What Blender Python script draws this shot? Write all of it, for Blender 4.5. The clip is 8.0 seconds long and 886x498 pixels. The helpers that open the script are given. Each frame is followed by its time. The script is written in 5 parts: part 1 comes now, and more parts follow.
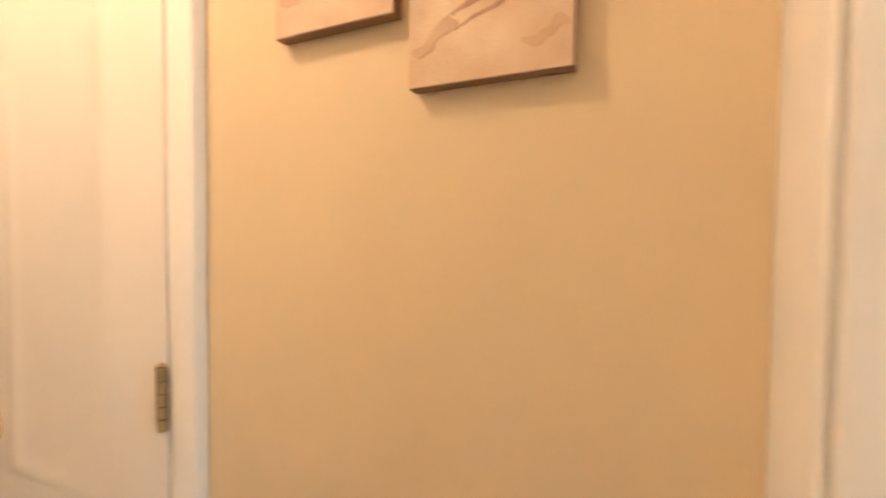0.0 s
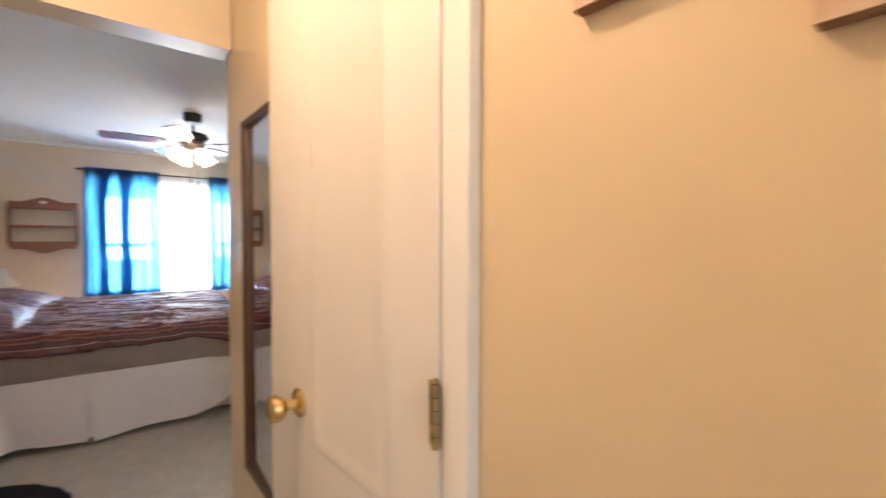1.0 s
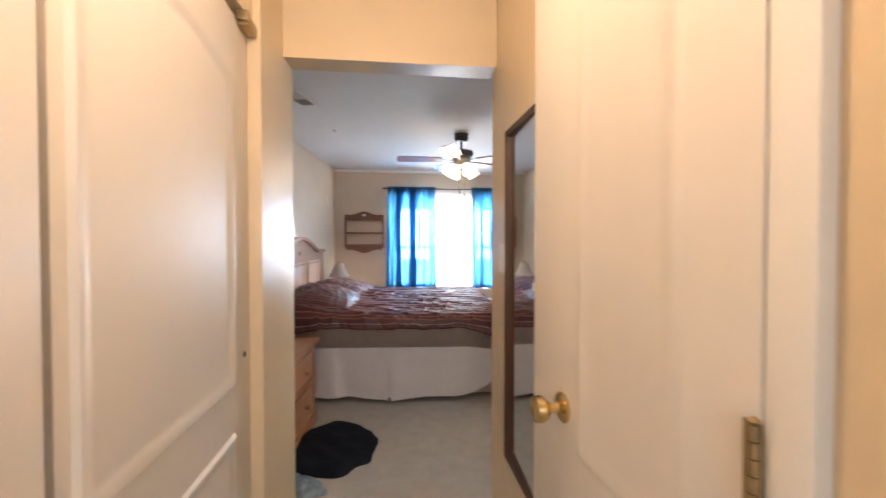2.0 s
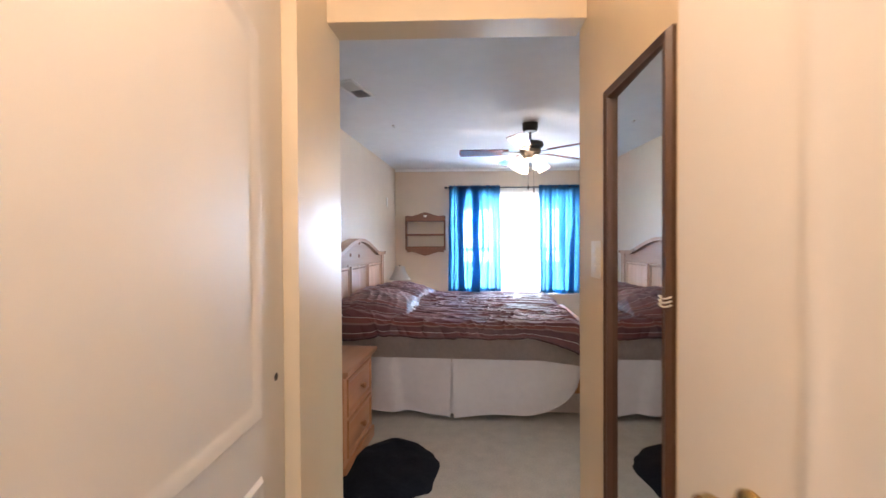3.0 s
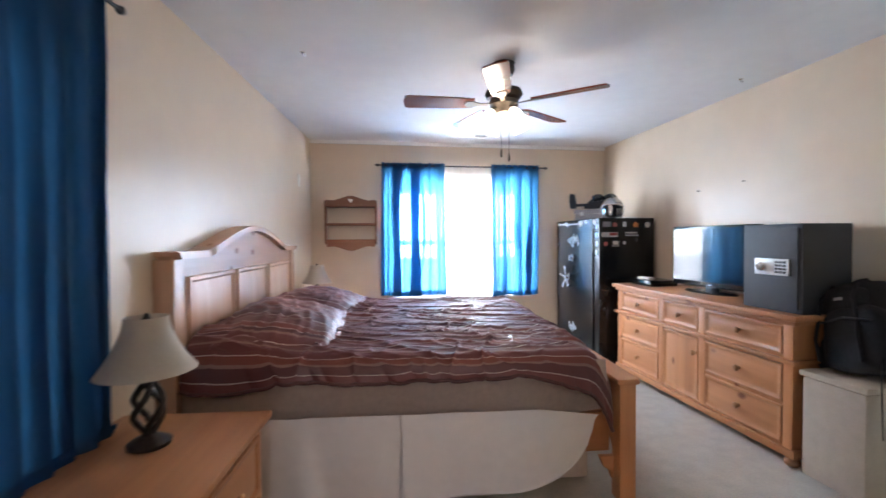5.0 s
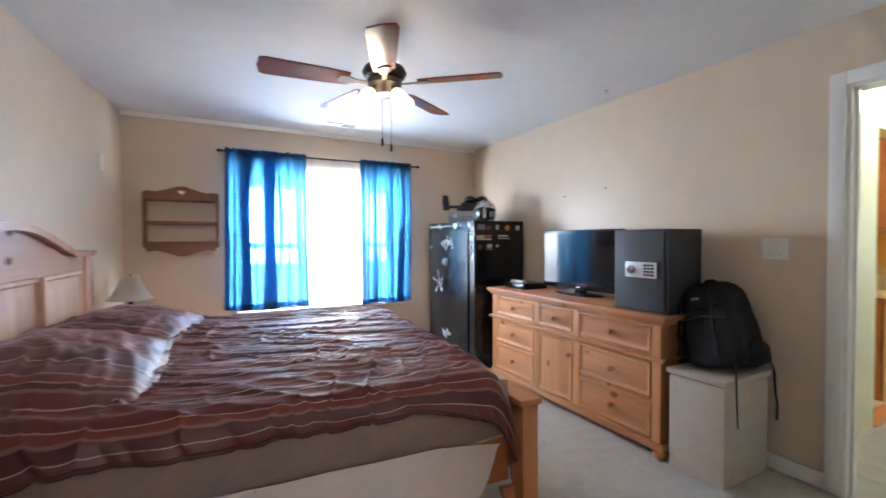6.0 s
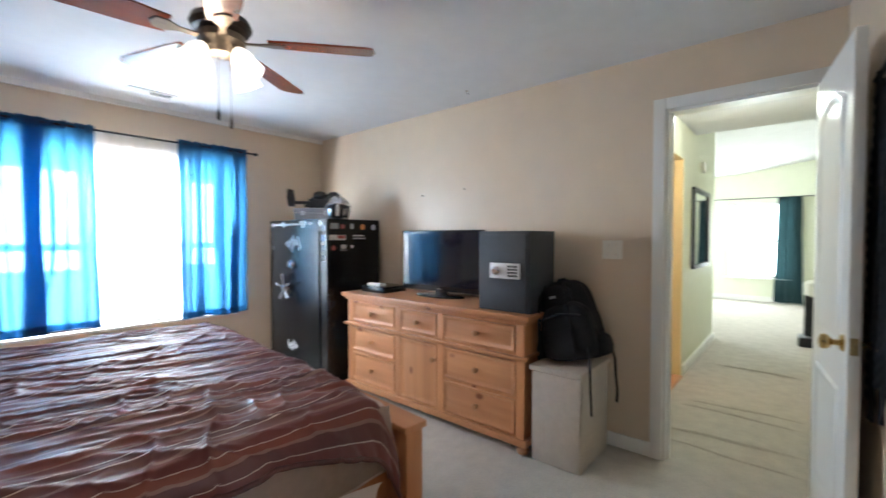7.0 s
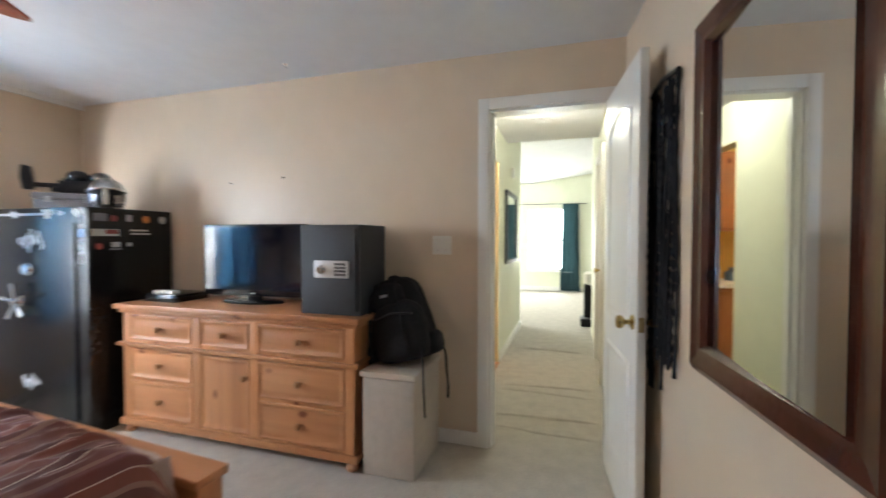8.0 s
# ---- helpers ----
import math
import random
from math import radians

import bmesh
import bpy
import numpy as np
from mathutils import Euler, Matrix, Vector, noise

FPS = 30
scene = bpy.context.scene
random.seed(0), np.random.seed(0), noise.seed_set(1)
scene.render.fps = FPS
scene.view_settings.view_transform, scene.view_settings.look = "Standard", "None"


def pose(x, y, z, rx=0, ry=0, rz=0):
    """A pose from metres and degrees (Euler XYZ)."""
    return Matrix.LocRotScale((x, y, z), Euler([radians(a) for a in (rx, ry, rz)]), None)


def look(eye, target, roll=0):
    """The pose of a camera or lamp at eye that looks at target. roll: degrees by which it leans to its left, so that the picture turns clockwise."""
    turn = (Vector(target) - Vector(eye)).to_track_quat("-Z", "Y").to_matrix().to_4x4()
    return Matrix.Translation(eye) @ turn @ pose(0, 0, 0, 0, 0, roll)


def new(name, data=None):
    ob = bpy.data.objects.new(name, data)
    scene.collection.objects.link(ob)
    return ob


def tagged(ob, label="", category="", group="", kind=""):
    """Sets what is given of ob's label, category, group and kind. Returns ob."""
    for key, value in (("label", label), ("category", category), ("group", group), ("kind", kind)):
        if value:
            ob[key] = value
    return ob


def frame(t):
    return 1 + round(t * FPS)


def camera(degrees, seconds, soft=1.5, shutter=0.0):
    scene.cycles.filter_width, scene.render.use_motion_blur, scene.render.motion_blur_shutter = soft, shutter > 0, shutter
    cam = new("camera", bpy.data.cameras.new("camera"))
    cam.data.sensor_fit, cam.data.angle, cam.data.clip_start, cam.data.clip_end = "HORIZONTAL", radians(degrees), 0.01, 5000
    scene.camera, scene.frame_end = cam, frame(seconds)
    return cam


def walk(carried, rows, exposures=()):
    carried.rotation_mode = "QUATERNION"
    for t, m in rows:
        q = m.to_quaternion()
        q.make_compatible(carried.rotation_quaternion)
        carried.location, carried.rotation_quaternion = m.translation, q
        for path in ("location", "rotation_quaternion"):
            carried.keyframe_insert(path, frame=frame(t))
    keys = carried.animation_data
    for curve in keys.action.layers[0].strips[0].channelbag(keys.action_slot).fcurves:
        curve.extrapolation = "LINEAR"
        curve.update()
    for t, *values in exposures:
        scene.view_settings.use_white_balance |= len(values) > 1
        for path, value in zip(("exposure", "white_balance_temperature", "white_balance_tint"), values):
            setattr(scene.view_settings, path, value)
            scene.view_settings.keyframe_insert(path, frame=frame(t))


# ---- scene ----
cam = camera(93.1, 8.0, shutter=0.5)
EXPO = 0.0
PATH = [
    (0, (-0.398, -0.24, 1.327), (1.43, 0.567, 1.26), 0.6),
    (0.5, (-0.392, -0.167, 1.338), (1.209, 1.03, 1.269), 0.1),
    (1, (-0.378, -0.092, 1.337), (0.895, 1.45, 1.279), 0.1),
    (1.5, (-0.376, -0.063, 1.333), (0.434, 1.765, 1.279), -0.2),
    (2, (-0.399, -0.042, 1.328), (-0.162, 1.943, 1.289), 0.0),
    (3.3, (-0.407, 0.457, 1.308), (-0.466, 2.456, 1.285), -0.3),
    (3.5, (-0.426, 0.588, 1.314), (-0.463, 2.587, 1.261), 0.0),
    (4.2, (-0.47, 1.033, 1.28), (-0.496, 3.032, 1.229), -0.2),
    (5.3, (-0.532, 1.579, 1.272), (-0.033, 3.515, 1.227), -0.3),
    (5.5, (-0.527, 1.666, 1.275), (0.095, 3.566, 1.23), -0.2),
    (6, (-0.519, 1.864, 1.284), (0.417, 3.631, 1.241), -0.2),
    (6.5, (-0.52, 2.03, 1.295), (0.703, 3.612, 1.246), 0.1),
    (7, (-0.481, 2.171, 1.302), (1.044, 3.464, 1.249), 0.0),
    (7.5, (-0.424, 2.246, 1.289), (1.326, 3.213, 1.238), 0.1),
    (8, (-0.289, 2.288, 1.268), (1.623, 2.874, 1.219), 0.1),
]
walk(cam, [(t, look(eye, target, roll)) for t, eye, target, roll in PATH],
     exposures=[(0.0, EXPO + 0.32, 6850, 12), (1.0, EXPO + 0.24, 6250, 12), (2.0, EXPO + 0.10, 6220, 12), (3.5, EXPO + 0.31, 5880, 15), (5.5, EXPO + 0.02, 6050, 14), (7.0, EXPO - 0.15, 6100, 10), (8.0, EXPO - 0.14, 6560, 13)])

# ---- world and lights ----
world = bpy.data.worlds.new("sky")
scene.world = world
world.use_nodes = True
wn = world.node_tree.nodes
sky = wn.new("ShaderNodeTexSky")
sky.sky_type = "NISHITA"
sky.sun_disc = False
sky.sun_elevation = radians(38)
sky.sun_rotation = radians(60)
world.node_tree.links.new(sky.outputs["Color"], wn["Background"].inputs["Color"])
wn["Background"].inputs["Strength"].default_value = 0.12


def area_lamp(name, m, sx, sy, power, colour):
    data = bpy.data.lights.new(name, "AREA")
    data.shape, data.size, data.size_y, data.energy, data.color = "RECTANGLE", sx, sy, power, colour
    ob = new(name, data)
    ob.matrix_world = m
    return ob


def bulb(name, at, power, colour, radius=0.04):
    data = bpy.data.lights.new(name, "POINT")
    data.energy, data.color, data.shadow_soft_size = power, colour, radius
    ob = new(name, data)
    ob.location = at
    return ob


DAY = (0.87, 0.945, 1.0)
WARM = (1.0, 0.71, 0.47)
area_lamp("window_daylight_north", look((0.43, 6.46, 1.42), (0.43, 5.0, 0.86)), 1.7, 0.80, 560, DAY)
area_lamp("window_daylight_west", look((-1.86, 2.52, 1.28), (0.0, 2.62, 1.15)), 0.9, 1.2, 2.5, DAY)
area_lamp("window_daylight_far", look((10.52, 2.82, 1.25), (6.0, 2.8, 1.0)), 0.95, 1.45, 110, (0.90, 1.0, 0.97))
# Fill lamp out of view, added to brighten the living room.
area_lamp("living_room_fill", look((8.0, 6.3, 1.5), (8.0, 2.0, 0.6)), 2.6, 1.6, 150, (0.90, 1.0, 0.97))
area_lamp("window_daylight_bath", look((-0.4, -1.93, 1.6), (-0.4, 0.0, 1.2)), 0.5, 0.6, 22, DAY)
bulb("lobby_bulb", (-0.48, 0.52, 2.18), 21, WARM, 0.05)
bulb("fan_bulb", (0.264, 4.0, 1.955), 8.5, (1.0, 0.82, 0.62), 0.08)
bulb("hall_bulb", (3.22, 2.49, 2.24), 26, (0.97, 1.0, 0.86), 0.07)
bulb("kitchen_bulb", (3.3, 4.2, 2.15), 36, (1.0, 0.80, 0.48), 0.08)


# ---- materials ----
def mat(name, colour, rough=0.6, metal=0.0, grain=0.0, scale=20.0, bump=0.0, bump_scale=200.0, spec=0.5, stretch=(1, 1, 1), second=None, coord="Object"):
    """A principled surface whose colour wavers at two scales, with fine relief."""
    m = bpy.data.materials.new(name)
    m.use_nodes = True
    nt = m.node_tree
    b = nt.nodes["Principled BSDF"]
    b.inputs["Roughness"].default_value = rough
    b.inputs["Metallic"].default_value = metal
    b.inputs["Specular IOR Level"].default_value = spec
    tc = nt.nodes.new("ShaderNodeTexCoord")
    mp = nt.nodes.new("ShaderNodeMapping")
    mp.inputs["Scale"].default_value = stretch
    nt.links.new(tc.outputs[coord], mp.inputs["Vector"])
    if grain or second:
        n1 = nt.nodes.new("ShaderNodeTexNoise")
        n1.inputs["Scale"].default_value, n1.inputs["Detail"].default_value = scale, 6
        n2 = nt.nodes.new("ShaderNodeTexNoise")
        n2.inputs["Scale"].default_value, n2.inputs["Detail"].default_value = scale / 9, 3
        for n in (n1, n2):
            nt.links.new(mp.outputs["Vector"], n.inputs["Vector"])
        add = nt.nodes.new("ShaderNodeMath")
        nt.links.new(n1.outputs["Fac"], add.inputs[0])
        nt.links.new(n2.outputs["Fac"], add.inputs[1])
        ramp = nt.nodes.new("ShaderNodeValToRGB")
        half = nt.nodes.new("ShaderNodeMath")
        half.operation, half.inputs[1].default_value = "MULTIPLY", 0.5
        nt.links.new(add.outputs[0], half.inputs[0])
        nt.links.new(half.outputs[0], ramp.inputs["Fac"])
        lo = second or [c * (1 - grain) for c in colour]
        hi = colour if second else [min(1, c * (1 + grain)) for c in colour]
        ramp.color_ramp.elements[0].position, ramp.color_ramp.elements[1].position = 0.36, 0.64
        ramp.color_ramp.elements[0].color, ramp.color_ramp.elements[1].color = (*lo, 1), (*hi, 1)
        nt.links.new(ramp.outputs["Color"], b.inputs["Base Color"])
    else:
        b.inputs["Base Color"].default_value = (*colour, 1)
    if bump:
        nb = nt.nodes.new("ShaderNodeTexNoise")
        nb.inputs["Scale"].default_value, nb.inputs["Detail"].default_value = bump_scale, 4
        nt.links.new(mp.outputs["Vector"], nb.inputs["Vector"])
        bp = nt.nodes.new("ShaderNodeBump")
        bp.inputs["Strength"].default_value, bp.inputs["Distance"].default_value = bump, 0.004
        nt.links.new(nb.outputs["Fac"], bp.inputs["Height"])
        nt.links.new(bp.outputs["Normal"], b.inputs["Normal"])
    return m


def pine(name, base, dark, axis, rough=0.42):
    """Knotty pine: long wavering grain along one axis and scattered dark knots."""
    m = mat(name, base, rough, second=dark, scale=9, stretch=tuple(0.12 if k == axis else 1.6 for k in range(3)), bump=0.12, bump_scale=60)
    nt = m.node_tree
    b = nt.nodes["Principled BSDF"]
    src = b.inputs["Base Color"].links[0].from_socket
    tc = nt.nodes.new("ShaderNodeTexCoord")
    mp = nt.nodes.new("ShaderNodeMapping")
    mp.inputs["Scale"].default_value = tuple(0.62 if k == axis else 1.0 for k in range(3))
    nt.links.new(tc.outputs["Object"], mp.inputs["Vector"])
    vo = nt.nodes.new("ShaderNodeTexVoronoi")
    vo.inputs["Scale"].default_value = 6.2
    nt.links.new(mp.outputs["Vector"], vo.inputs["Vector"])
    r = nt.nodes.new("ShaderNodeValToRGB")
    r.color_ramp.elements[0].position, r.color_ramp.elements[1].position = 0.070, 0.155
    r.color_ramp.elements[0].color, r.color_ramp.elements[1].color = (0.38, 0.23, 0.15, 1), (1, 1, 1, 1)
    nt.links.new(vo.outputs["Distance"], r.inputs["Fac"])
    mx = nt.nodes.new("ShaderNodeMix")
    mx.data_type, mx.blend_type = "RGBA", "MULTIPLY"
    mx.inputs["Factor"].default_value = 1.0
    nt.links.new(src, mx.inputs["A"])
    nt.links.new(r.outputs["Color"], mx.inputs["B"])
    oi = nt.nodes.new("ShaderNodeObjectInfo")
    span = nt.nodes.new("ShaderNodeMapRange")
    span.inputs["To Min"].default_value, span.inputs["To Max"].default_value = 0.84, 1.14
    nt.links.new(oi.outputs["Random"], span.inputs["Value"])
    hs = nt.nodes.new("ShaderNodeHueSaturation")
    nt.links.new(span.outputs["Result"], hs.inputs["Value"])
    nt.links.new(mx.outputs["Result"], hs.inputs["Color"])
    nt.links.new(hs.outputs["Color"], b.inputs["Base Color"])
    return m


def cloth(name, colour, through_colour, share, grain=0.12, scale=60, see=0.0):
    """Woven cloth that lets part of the light through."""
    m = mat(name, colour, 0.9, grain=grain, scale=scale, bump=0.15, bump_scale=400, spec=0.1)
    nt = m.node_tree
    b = nt.nodes["Principled BSDF"]
    out = nt.nodes["Material Output"]
    tr = nt.nodes.new("ShaderNodeBsdfTranslucent")
    tr.inputs["Color"].default_value = (*through_colour, 1)
    mx = nt.nodes.new("ShaderNodeMixShader")
    mx.inputs["Fac"].default_value = share
    nt.links.new(b.outputs["BSDF"], mx.inputs[1])
    nt.links.new(tr.outputs["BSDF"], mx.inputs[2])
    nt.links.new(mx.outputs["Shader"], out.inputs["Surface"])
    if see:
        clear = nt.nodes.new("ShaderNodeBsdfTransparent")
        clear.inputs["Color"].default_value = (*[c ** 0.35 for c in through_colour], 1)
        weave = nt.nodes.new("ShaderNodeMixShader")
        weave.inputs["Fac"].default_value = see
        nt.links.new(mx.outputs["Shader"], weave.inputs[1])
        nt.links.new(clear.outputs["BSDF"], weave.inputs[2])
        nt.links.new(weave.outputs["Shader"], out.inputs["Surface"])
    return m


def glow(name, colour, strength):
    m = bpy.data.materials.new(name)
    m.use_nodes = True
    b = m.node_tree.nodes["Principled BSDF"]
    b.inputs["Base Color"].default_value = (*colour, 1)
    b.inputs["Emission Color"].default_value = (*colour, 1)
    b.inputs["Emission Strength"].default_value = strength
    return m


M_WALL = mat("beige_wall_paint", (0.67, 0.54, 0.405), 0.36, grain=0.03, scale=6, bump=0.10, bump_scale=160, spec=0.38)
# Same beige paint as M_WALL; the lobby lamp's yellow is put into the colour.
M_LOBBY = mat("lamp_warmed_wall_paint", (0.68, 0.55, 0.365), 0.34, grain=0.03, scale=6, bump=0.05, bump_scale=160, spec=0.5)
M_HALL = mat("pale_green_wall_paint", (0.77, 0.775, 0.62), 0.45, grain=0.03, scale=6, bump=0.10, bump_scale=160)
M_GOLD = mat("golden_wall_paint", (0.72, 0.46, 0.13), 0.5, grain=0.04, scale=6)
# Pale gold that carries the kitchen's warm light on the opening's jamb.
M_GOLDPALE = mat("warm_lit_reveal_paint", (0.80, 0.65, 0.36), 0.45, grain=0.03, scale=6)
M_CEIL = mat("ceiling_paint", (0.75, 0.74, 0.74), 0.9, grain=0.03, scale=8, bump=0.25, bump_scale=120, spec=0.2)
M_WHITE = mat("white_trim_paint", (0.80, 0.78, 0.74), 0.35, grain=0.02, scale=5, bump=0.03, bump_scale=60)
M_SATIN = mat("glossy_white_trim_paint", (0.84, 0.83, 0.80), 0.24, grain=0.02, scale=5, spec=0.7)
M_DOOR = mat("cream_door_paint", (0.72, 0.67, 0.60), 0.48, grain=0.025, scale=4, bump=0.05, bump_scale=90, stretch=(1, 1, 0.15))
M_CARPET = mat("carpet", (0.50, 0.455, 0.40), 0.95, grain=0.10, scale=90, bump=0.9, bump_scale=420, spec=0.1)
M_BRASS = mat("brass", (0.66, 0.49, 0.22), 0.24, 1.0, grain=0.1, scale=30)
M_OLDBRASS = mat("worn_hinge_metal", (0.42, 0.32, 0.17), 0.4, 0.9, grain=0.3, scale=60)
M_BLACK = mat("black_metal", (0.012, 0.012, 0.015), 0.35, 0.3, grain=0.2, scale=40)
M_CHROME = mat("chrome", (0.75, 0.75, 0.76), 0.18, 1.0, grain=0.05, scale=40)
M_PLASTIC = mat("ivory_plastic", (0.80, 0.76, 0.68), 0.35, grain=0.02, scale=10)
M_MIRROR = mat("mirror_glass", (0.76, 0.78, 0.77), 0.015, 1.0)
M_PINE = {k: pine("honey_pine_" + "xyz"[k], (0.55, 0.25, 0.108), (0.38, 0.155, 0.062), k) for k in range(3)}
M_PALE = {k: pine("pale_pine_" + "xyz"[k], (0.66, 0.425, 0.30), (0.50, 0.295, 0.195), k, 0.27) for k in range(3)}


# ---- building helpers ----
def box(bm, x0, x1, y0, y1, z0, z1, bevel=0.0, m=None):
    vs = [bm.verts.new((x, y, z)) for z in (z0, z1) for y in (y0, y1) for x in (x0, x1)]
    fs = [bm.faces.new([vs[i] for i in f]) for f in ((0, 2, 3, 1), (4, 5, 7, 6), (0, 1, 5, 4), (1, 3, 7, 5), (3, 2, 6, 7), (2, 0, 4, 6))]
    if bevel:
        es = list({e for f in fs for e in f.edges})
        r = bmesh.ops.bevel(bm, geom=es, offset=bevel, segments=2, affect="EDGES", profile=0.6)
        vs = list({v for f in r["faces"] for v in f.verts} | {v for v in vs if v.is_valid})
    if m is not None:
        for v in vs:
            v.co = m @ v.co
    return vs


def prism(bm, pts, lo, hi, axis="z", m=None):
    """A closed outline drawn out along an axis; pts are the two other coordinates."""
    def place(p, h):
        return {"x": (h, p[0], p[1]), "y": (p[0], h, p[1]), "z": (p[0], p[1], h)}[axis]
    a = [bm.verts.new(place(p, lo)) for p in pts]
    b = [bm.verts.new(place(p, hi)) for p in pts]
    bm.faces.new(a[::-1])
    bm.faces.new(b)
    for i in range(len(pts)):
        j = (i + 1) % len(pts)
        bm.faces.new((a[i], a[j], b[j], b[i]))
    if m is not None:
        for v in a + b:
            v.co = m @ v.co
    bmesh.ops.recalc_face_normals(bm, faces=bm.faces[:])


def lathe(bm, profile, at=(0, 0, 0), seg=24, m=None):
    """Turns (radius, height) pairs round a vertical line."""
    rings = []
    made = []
    for r, z in profile:
        ring = [bm.verts.new((at[0] + r * math.cos(2 * math.pi * k / seg), at[1] + r * math.sin(2 * math.pi * k / seg), at[2] + z)) for k in range(seg)]
        rings.append(ring)
        made += ring
    for a, b in zip(rings, rings[1:]):
        for k in range(seg):
            bm.faces.new((a[k], a[(k + 1) % seg], b[(k + 1) % seg], b[k]))
    bm.faces.new(rings[0][::-1])
    bm.faces.new(rings[-1])
    if m is not None:
        for v in made:
            v.co = m @ v.co


def tube(bm, pts, r, seg=10):
    """A round rod along a line of points."""
    pts = [Vector(p) for p in pts]
    rings = []
    for i, p in enumerate(pts):
        d = (pts[min(i + 1, len(pts) - 1)] - pts[max(i - 1, 0)]).normalized()
        s = d.orthogonal().normalized() if not rings else (side - d * side.dot(d)).normalized()
        side = s
        t = d.cross(s)
        rr = r[i] if isinstance(r, (list, tuple)) else r
        rings.append([bm.verts.new(p + rr * (math.cos(2 * math.pi * k / seg) * s + math.sin(2 * math.pi * k / seg) * t)) for k in range(seg)])
    for a, b in zip(rings, rings[1:]):
        for k in range(seg):
            bm.faces.new((a[k], a[(k + 1) % seg], b[(k + 1) % seg], b[k]))
    bm.faces.new(rings[0][::-1])
    bm.faces.new(rings[-1])


def ridge(p):
    """Noise folded into sharp crests."""
    return max(0.0, 1 - abs(noise.noise(p)) * 2)


def mesh_of(name, bm, material, smooth=True):
    bmesh.ops.recalc_face_normals(bm, faces=bm.faces[:])
    me = bpy.data.meshes.new(name)
    bm.to_mesh(me)
    bm.free()
    me.materials.append(material)
    if smooth:
        me.shade_smooth()
        me.set_sharp_from_angle(angle=radians(35))
    return me


def part(name, bm, material, parent, label=""):
    """One mesh object under a thing or a part."""
    ob = new(name, mesh_of(name, bm, material))
    ob.parent = parent
    return tagged(ob, label)


def solid(name, bm, material, label, category, group="", kind=""):
    """A thing, or a piece of the setting, that is one mesh."""
    return tagged(new(name, mesh_of(name, bm, material)), label, category, group, kind)


def thing(name, m, label, category, group="", kind=""):
    ob = new(name)
    ob.empty_display_size = 0.1
    ob.matrix_world = m
    return tagged(ob, label, category, group, kind)


def B():
    return bmesh.new()


# ---- the shell ----
CEIL = 2.364
WEST = math.tan(radians(5.3))


def west_x(y):
    return -1.24 - WEST * (6.2 - y)


def south_y(x):
    return 1.764 + 0.115 * (x - 0.034)


bm = B()
box(bm, -2.3, 10.6, -2.2, 6.5, -0.12, 0.0)
solid("floor", bm, M_CARPET, "worn beige-grey cut-pile carpet, rippled in the hall", "floor", kind="structure")
bm = B()
box(bm, -2.3, 4.55, -2.2, 6.5, CEIL, CEIL + 0.12)
solid("ceiling", bm, M_CEIL, "flat white ceiling with fine texture", "ceiling", kind="structure")

WX0, WX1, WZ0, WZ1 = -0.36, 1.22, 0.62, 1.87
bm = B()
box(bm, -1.6, WX0, 6.2, 6.34, 0, CEIL)
box(bm, WX1, 2.32, 6.2, 6.34, 0, CEIL)
box(bm, WX0, WX1, 6.2, 6.34, 0, WZ0)
box(bm, WX0, WX1, 6.2, 6.34, WZ1, CEIL)
wall_north = solid("wall_north", bm, M_WALL, "beige painted wall with a window", "wall", kind="structure")

# west wall, a little out of square, with its own window
wm = Matrix.Translation((-1.24, 6.2, 0)) @ Matrix.Rotation(-radians(5.3), 4, "Z")
WB0, WB1 = -4.15, -3.28
bm = B()
box(bm, -0.14, 0, WB1, 0, 0, CEIL, m=wm)
box(bm, -0.14, 0, -4.75, WB0, 0, CEIL, m=wm)
box(bm, -0.14, 0, WB0, WB1, 0, WZ0, m=wm)
box(bm, -0.14, 0, WB0, WB1, WZ1, CEIL, m=wm)
solid("wall_west", bm, M_WALL, "beige painted wall behind the headboard", "wall", kind="structure")

DY0, DY1, DH = 2.07, 2.763, 2.035
bm = B()
box(bm, 2.2, 2.32, DY1, 6.2, 0, CEIL)
box(bm, 2.2, 2.32, 1.7, DY0, 0, CEIL)
box(bm, 2.2, 2.32, DY0, DY1, DH, CEIL)
solid("wall_east", bm, M_WALL, "beige painted wall with the door to the hall", "wall", kind="structure")

bm = B()
prism(bm, [(0.14, south_y(0.14) - 0.12), (2.2, south_y(2.2) - 0.12), (2.2, south_y(2.2)), (0.14, south_y(0.14))], 0, CEIL)
box(bm, -1.85, -1.0, 1.676, 1.796, 0, CEIL)
solid("wall_south", bm, M_WALL, "beige painted wall beside the entry", "wall", kind="structure")

# entry lobby
RY0, RY1 = 0.346, 0.958
bm = B()
prism(bm, [(0.022, RY1), (0.14, RY1), (0.14, 1.776), (0.034, 1.764)], 0, CEIL)
box(bm, 0.0, 0.14, -0.362, RY0, 0, CEIL)
box(bm, 0.012, 0.14, RY0, RY1, DH, CEIL)
solid("wall_lobby_east", bm, M_LOBBY, "beige lobby wall with a closet door, lamp warmth in its colour", "wall", kind="structure")
LY0, LYM, LY1 = -0.24, 0.59, 1.435
bm = B()
prism(bm, [(-1.0, LY1), (-0.878, LY1), (-0.838, LY1 + 0.006), (-0.8155, 1.77), (-0.8155, 1.796), (-1.0, 1.796)], 0, CEIL)
box(bm, -1.0, -0.862, LY0, LY1, 2.05, CEIL)
box(bm, -1.0, -0.862, -0.362, LY0, 0, CEIL)
solid("wall_lobby_west", bm, M_LOBBY, "satin beige lobby wall beside the closet", "wall", kind="structure")
bm = B()
